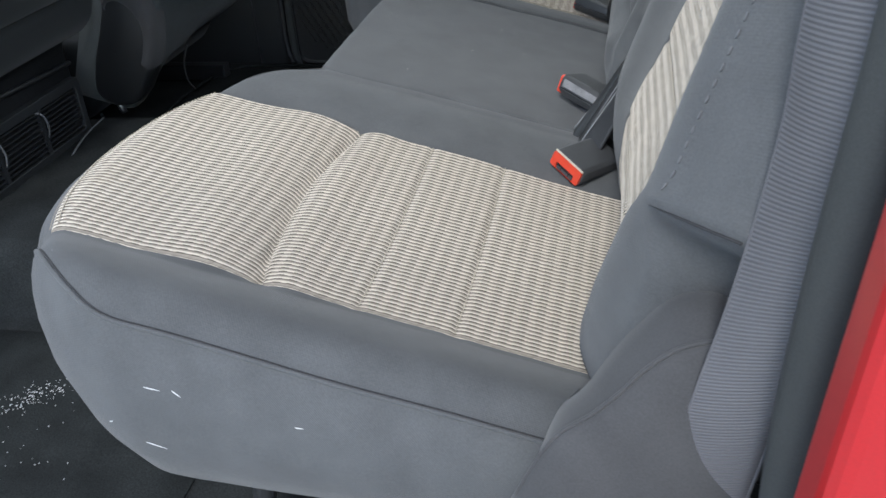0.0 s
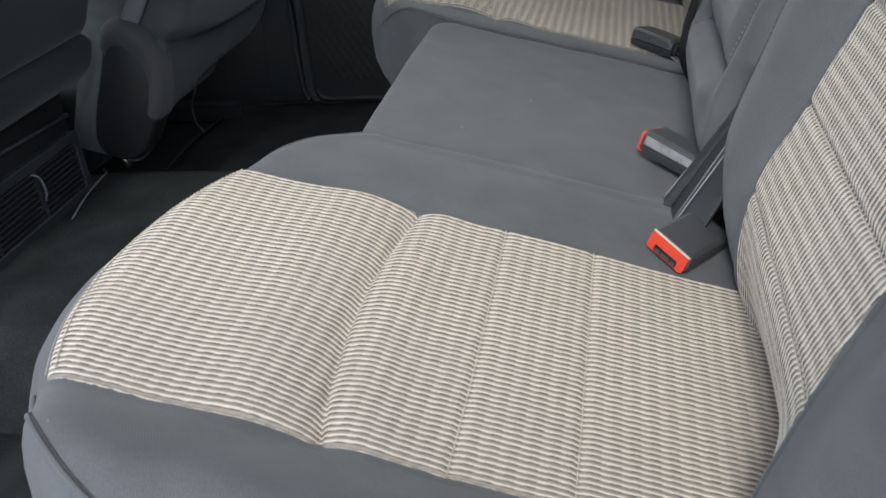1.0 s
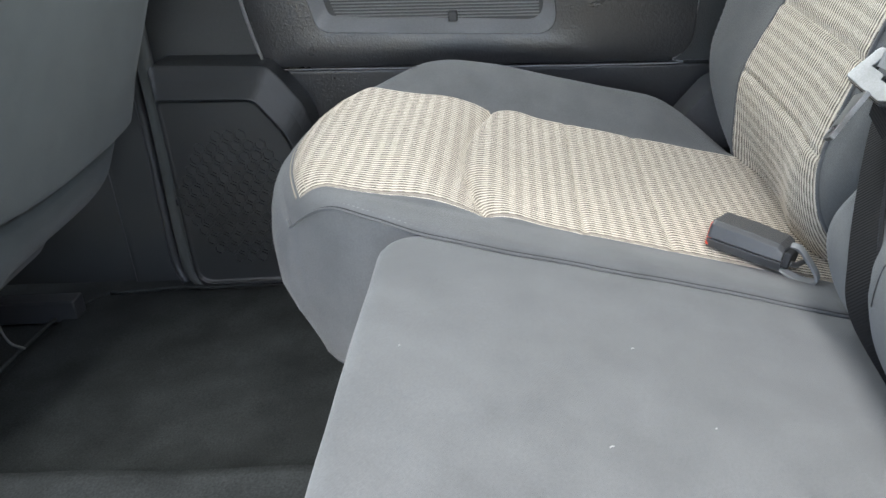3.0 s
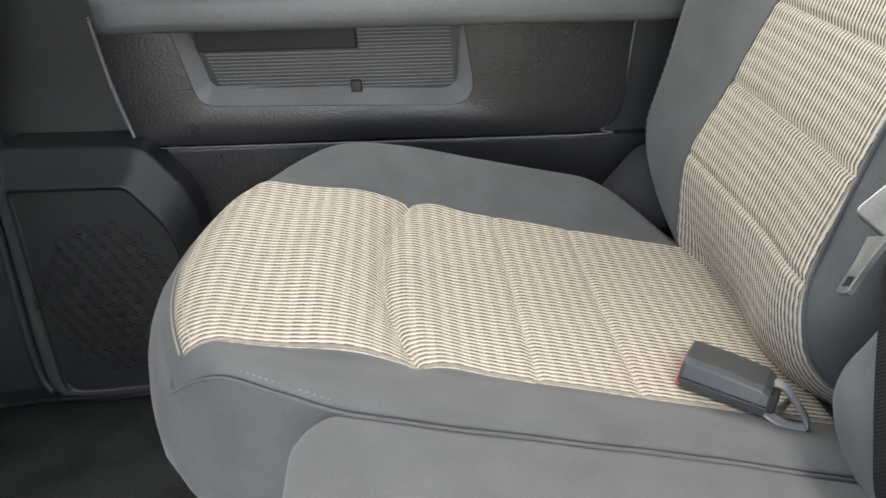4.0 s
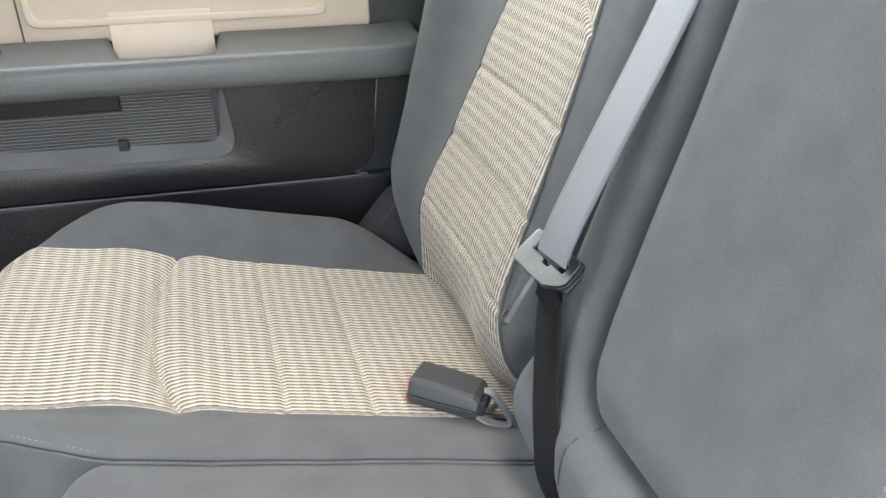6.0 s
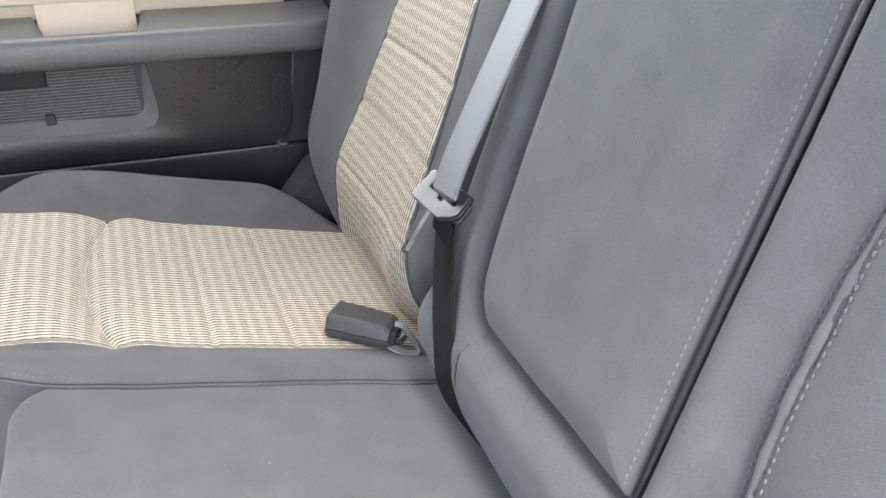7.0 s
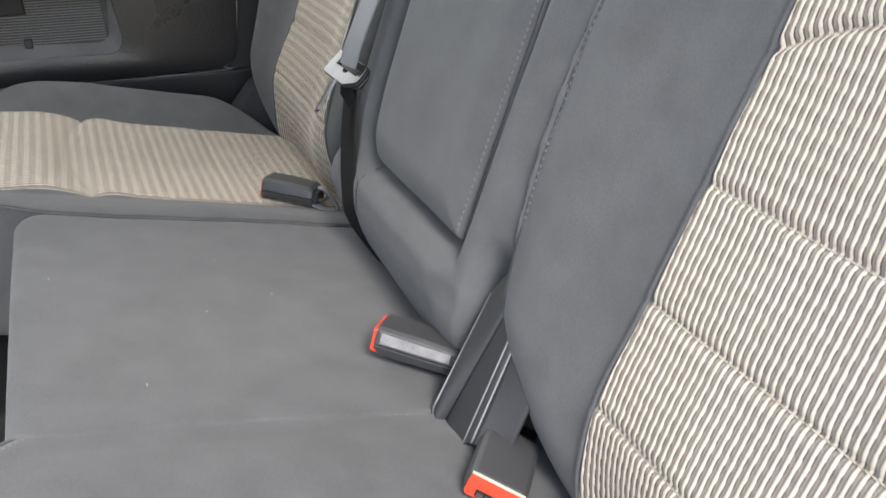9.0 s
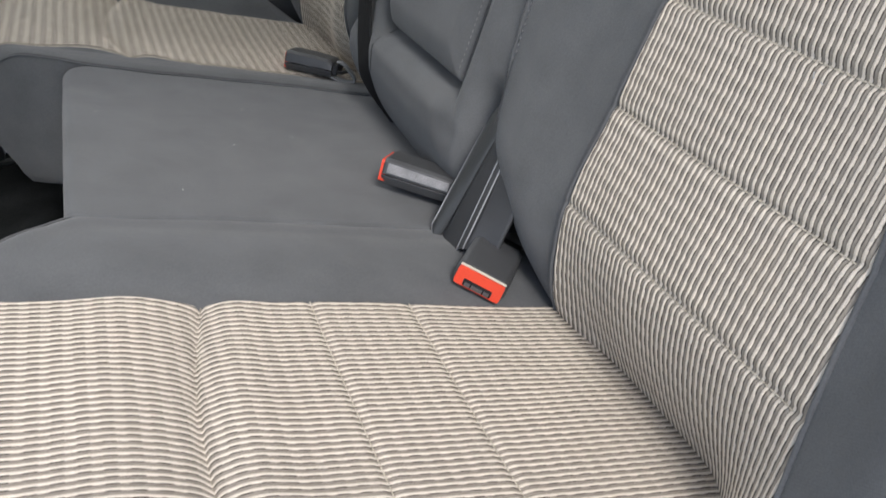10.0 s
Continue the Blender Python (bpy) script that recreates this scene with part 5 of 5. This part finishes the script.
bm, vs, uvs, layer = sheet(120, 41, fs_fn)
ring = [vs[i][0] for i in range(119, 0, -1)] + vs[0] + [vs[i][40] for i in range(1, 120)] + vs[119][39:0:-1]
ring.append(ring[0])
nxt = [bm.verts.new(v.co + Vector((-0.10, 0, 0.03))) for v in ring[:-1]]
for v in nxt:
    uvs[v] = (0, 0)
nxt.append(nxt[0])
add_quads(bm, layer, ring, nxt, uvs)
bm.faces.new(nxt[:-1])
part("backrest", bm, FRONT, fs, "black cloth back panel with curved seam")
line = []
for k in range(41):
    y = 1.50 + 0.0112 * k
    z = 0.457 + 0.47 * (y - 1.80) ** 2
    line.append((fs_x(y, z) + 0.0004, y, z))
part("seam_joint", tube(line, 0.0014, 6), CREASE_DARK, fs, "dark joint under the padded back")
bm = prism(rounded([(-1.25, 0.27), (-0.86, 0.28), (-0.815, 0.34), (-0.83, 0.43), (-1.25, 0.46)], 0.03), 1, 1.47, 1.97)
part("seat_base", bm, FRONT_BLACK, fs, bevel=0.015)
for y in (1.52, 1.90):
    part("seat_rail", block((-1.2, y, 0.205), (-0.79, y + 0.03, 0.24)), BLACK, fs, "black seat rail", smooth=False, bevel=0.003)
# recliner cover: a slanting rounded pad on the inboard side, with a paler cap over its top and rear edge
ov = [(p.x, p.z) for p in spline([(x, 0, z) for x, z in ((-0.768, 0.500), (-0.756, 0.537), (-0.722, 0.545), (-0.693, 0.520), (-0.680, 0.480), (-0.687, 0.430), (-0.710, 0.375), (-0.745, 0.326), (-0.790, 0.317), (-0.822, 0.345), (-0.808, 0.404), (-0.785, 0.455))], 4)]
OC = (-0.748, 0.432)


def pad_rings(outline, steps, mat, name, label):
    bm = bmesh.new()
    rings = [[bm.verts.new((OC[0] + (x - OC[0]) * k, y, OC[1] + (z - OC[1]) * k)) for x, z in outline] for y, k in steps]
    for a, b in zip(rings, rings[1:]):
        for k in range(len(a)):
            bm.faces.new((a[k], a[(k + 1) % len(a)], b[(k + 1) % len(a)], b[k]))
    bm.faces.new(rings[0]), bm.faces.new(rings[-1])
    return part(name, bm, mat, fs, label)


pad_rings(ov, ((1.500, 0.97), (1.475, 1.0), (1.462, 0.985), (1.453, 0.95), (1.449, 0.88)), POD, "recliner_cover", "dark plastic recliner cover")
bm = bmesh.new()
rings = []
for y, k in ((1.496, 1.02), (1.468, 1.03), (1.455, 1.005), (1.447, 0.95), (1.445, 0.86), (1.4455, 0.74), (1.449, 0.70)):
    rings.append([bm.verts.new((OC[0] + (x - OC[0]) * k, y, OC[1] + (z - OC[1]) * (k if k > 0.9 else k * (0.96 + 0.04 * math.cos(n * 0.3))))) for n, (x, z) in enumerate(ov[2:24])])
for a, b in zip(rings, rings[1:]):
    for k in range(len(a) - 1):
        bm.faces.new((a[k], a[k + 1], b[k + 1], b[k]))
part("recliner_cap", bm, COVER, fs, "paler plastic cap of the recliner cover")
part("rail_end", tube([(-0.80, 1.475, 0.33), (-0.785, 1.468, 0.302)], 0.006, 8), STEEL, fs, "bright steel rail end")
fb = empty("seat_belt", "pale grey front seat belt lying against the front backrest", "seat belt", at=(-0.65, 1.5, 0.6))
pts = spline([(-0.705, 1.450, 0.545), (-0.672, 1.456, 0.60), (-0.628, 1.460, 0.68), (-0.565, 1.466, 0.80), (-0.51, 1.47, 0.90)], 6)
part("webbing", strap(pts, [Vector((0.011, 0.003, -0.0045))] * len(pts), 0.002), BELT_DOOR, fb)
for s in (-1, 1):
    part("selvedge", tube([p + Vector((0.011, 0.003, -0.0045)) * s for p in pts], 0.0012, 6), BELT_DOOR, fb)

con = empty("center_console", "black front centre console with rear air vents", "console", at=(-0.9, 1.24, 0.29))
bm = prism(rounded([(-1.3, 0.285), (-0.822, 0.285), (-0.828, 0.45), (-0.80, 0.50), (-1.3, 0.52)], [0.005, 0.01, 0.02, 0.02, 0.01]), 1, 1.06, 1.405)
part("console_body", bm, POD, con, bevel=0.008)
o = rounded([(1.085, 0.292), (1.400, 0.292), (1.400, 0.398), (1.085, 0.398)], 0.012)
i = rounded([(1.105, 0.308), (1.386, 0.308), (1.386, 0.382), (1.105, 0.382)], 0.008)
bm = bmesh.new()
vo = [[bm.verts.new((x, a, b)) for a, b in o] for x in (-0.824, -0.812)]
vi = [[bm.verts.new((x, a, b)) for a, b in i] for x in (-0.824, -0.812)]
for k in range(len(o)):
    q = (k + 1) % len(o)
    for f in ((vo[1][k], vo[1][q], vi[1][q], vi[1][k]), (vo[0][k], vo[0][q], vo[1][q], vo[1][k]), (vi[0][k], vi[0][q], vi[1][q], vi[1][k])):
        bm.faces.new(f)
part("vent_frame", bm, DARK, con, smooth=False, bevel=0.002)
for k in range(9):
    z = 0.314 + 0.0080 * k
    part("vent_slat", block((-0.825, 1.107, z - 0.0015), (-0.815, 1.385, z + 0.001)), BLACK, con, smooth=False)
for y in (1.165, 1.280):
    part("vent_divider", block((-0.824, y - 0.004, 0.308), (-0.813, y + 0.004, 0.382)), BLACK, con, smooth=False)
    part("vent_wheel", tube(spline([(-0.816, y - 0.008, 0.380), (-0.809, y, 0.372), (-0.807, y + 0.003, 0.352), (-0.812, y + 0.003, 0.334)], 5), 0.0017, 6), RIB, con, "grey vent thumb wheel")
part("console_lip", tube(spline([(-0.826, 1.10, 0.432), (-0.822, 1.20, 0.430), (-0.820, 1.30, 0.425), (-0.822, 1.402, 0.419)], 5), 0.004, 8), BLACK, con, "soft edge above the vents")
js = empty("center_front_seat", "black front centre seat with folded back above the console", "car seat", at=(-0.8, 1.24, 0.5))
bm = prism(rounded([(-1.25, 0.47), (-0.80, 0.462), (-0.765, 0.49), (-0.752, 0.53), (-0.775, 0.545), (-1.25, 0.55)], 0.02), 1, 1.045, 1.425)
part("seat_base", bm, FRONT_BLACK, js, bevel=0.014)
bm = prism(rounded([(-0.80, 0.535), (-0.755, 0.54), (-0.60, 0.90), (-0.62, 0.94), (-0.70, 0.93), (-0.85, 0.60)], 0.02), 1, 1.04, 1.42)
part("backrest", bm, FRONT_BLACK, js, bevel=0.018)

# loose wire under the front seat
pts = spline([(-0.772, 1.722, 0.345), (-0.800, 1.745, 0.300), (-0.816, 1.775, 0.252), (-0.824, 1.812, 0.219)], 6)
tagged(part("loose_wire", tube(pts, 0.0016, 6), THREAD), "thin pale wire hanging under the front seat", "wire")

# lint and crumbs on the cloth
rng = random.Random(9)
bm = bmesh.new()
for k in range(5):
    x, u = rng.uniform(-0.22, 0.05), rng.uniform(-0.17, 0.28)
    z = mid_z(x, u) if abs(u) < 0.185 else cushion_z(x, abs(u), x + 0.37, 1 if u > 0 else -1)
    a = rng.uniform(0, 3.14)
    L = rng.uniform(0.0004, 0.0016)
    tube([(x - L * math.cos(a), YC + u - L * math.sin(a), z + 0.0008), (x, YC + u, z + 0.0014), (x + L * math.cos(a), YC + u + L * math.sin(a), z + 0.0008)], 0.0004, 5, bm)
for x, y, z, a, L in ((0.164, 0.746, 0.680, 0.3, 0.0016), (0.163, 0.738, 0.678, 1.2, 0.0010), (0.156, 1.188, 0.676, 0.5, 0.0006)):
    q = Vector((x, y, z)) + BN * 0.003
    d = Vector((0.3 * math.cos(a), math.sin(a), math.cos(a))) * L
    tube([q - d, q, q + d], 0.0004, 5, bm)
tagged(part("lint", bm, LINT), "pale lint and crumbs on the grey cloth", "lint", kind="stuff")
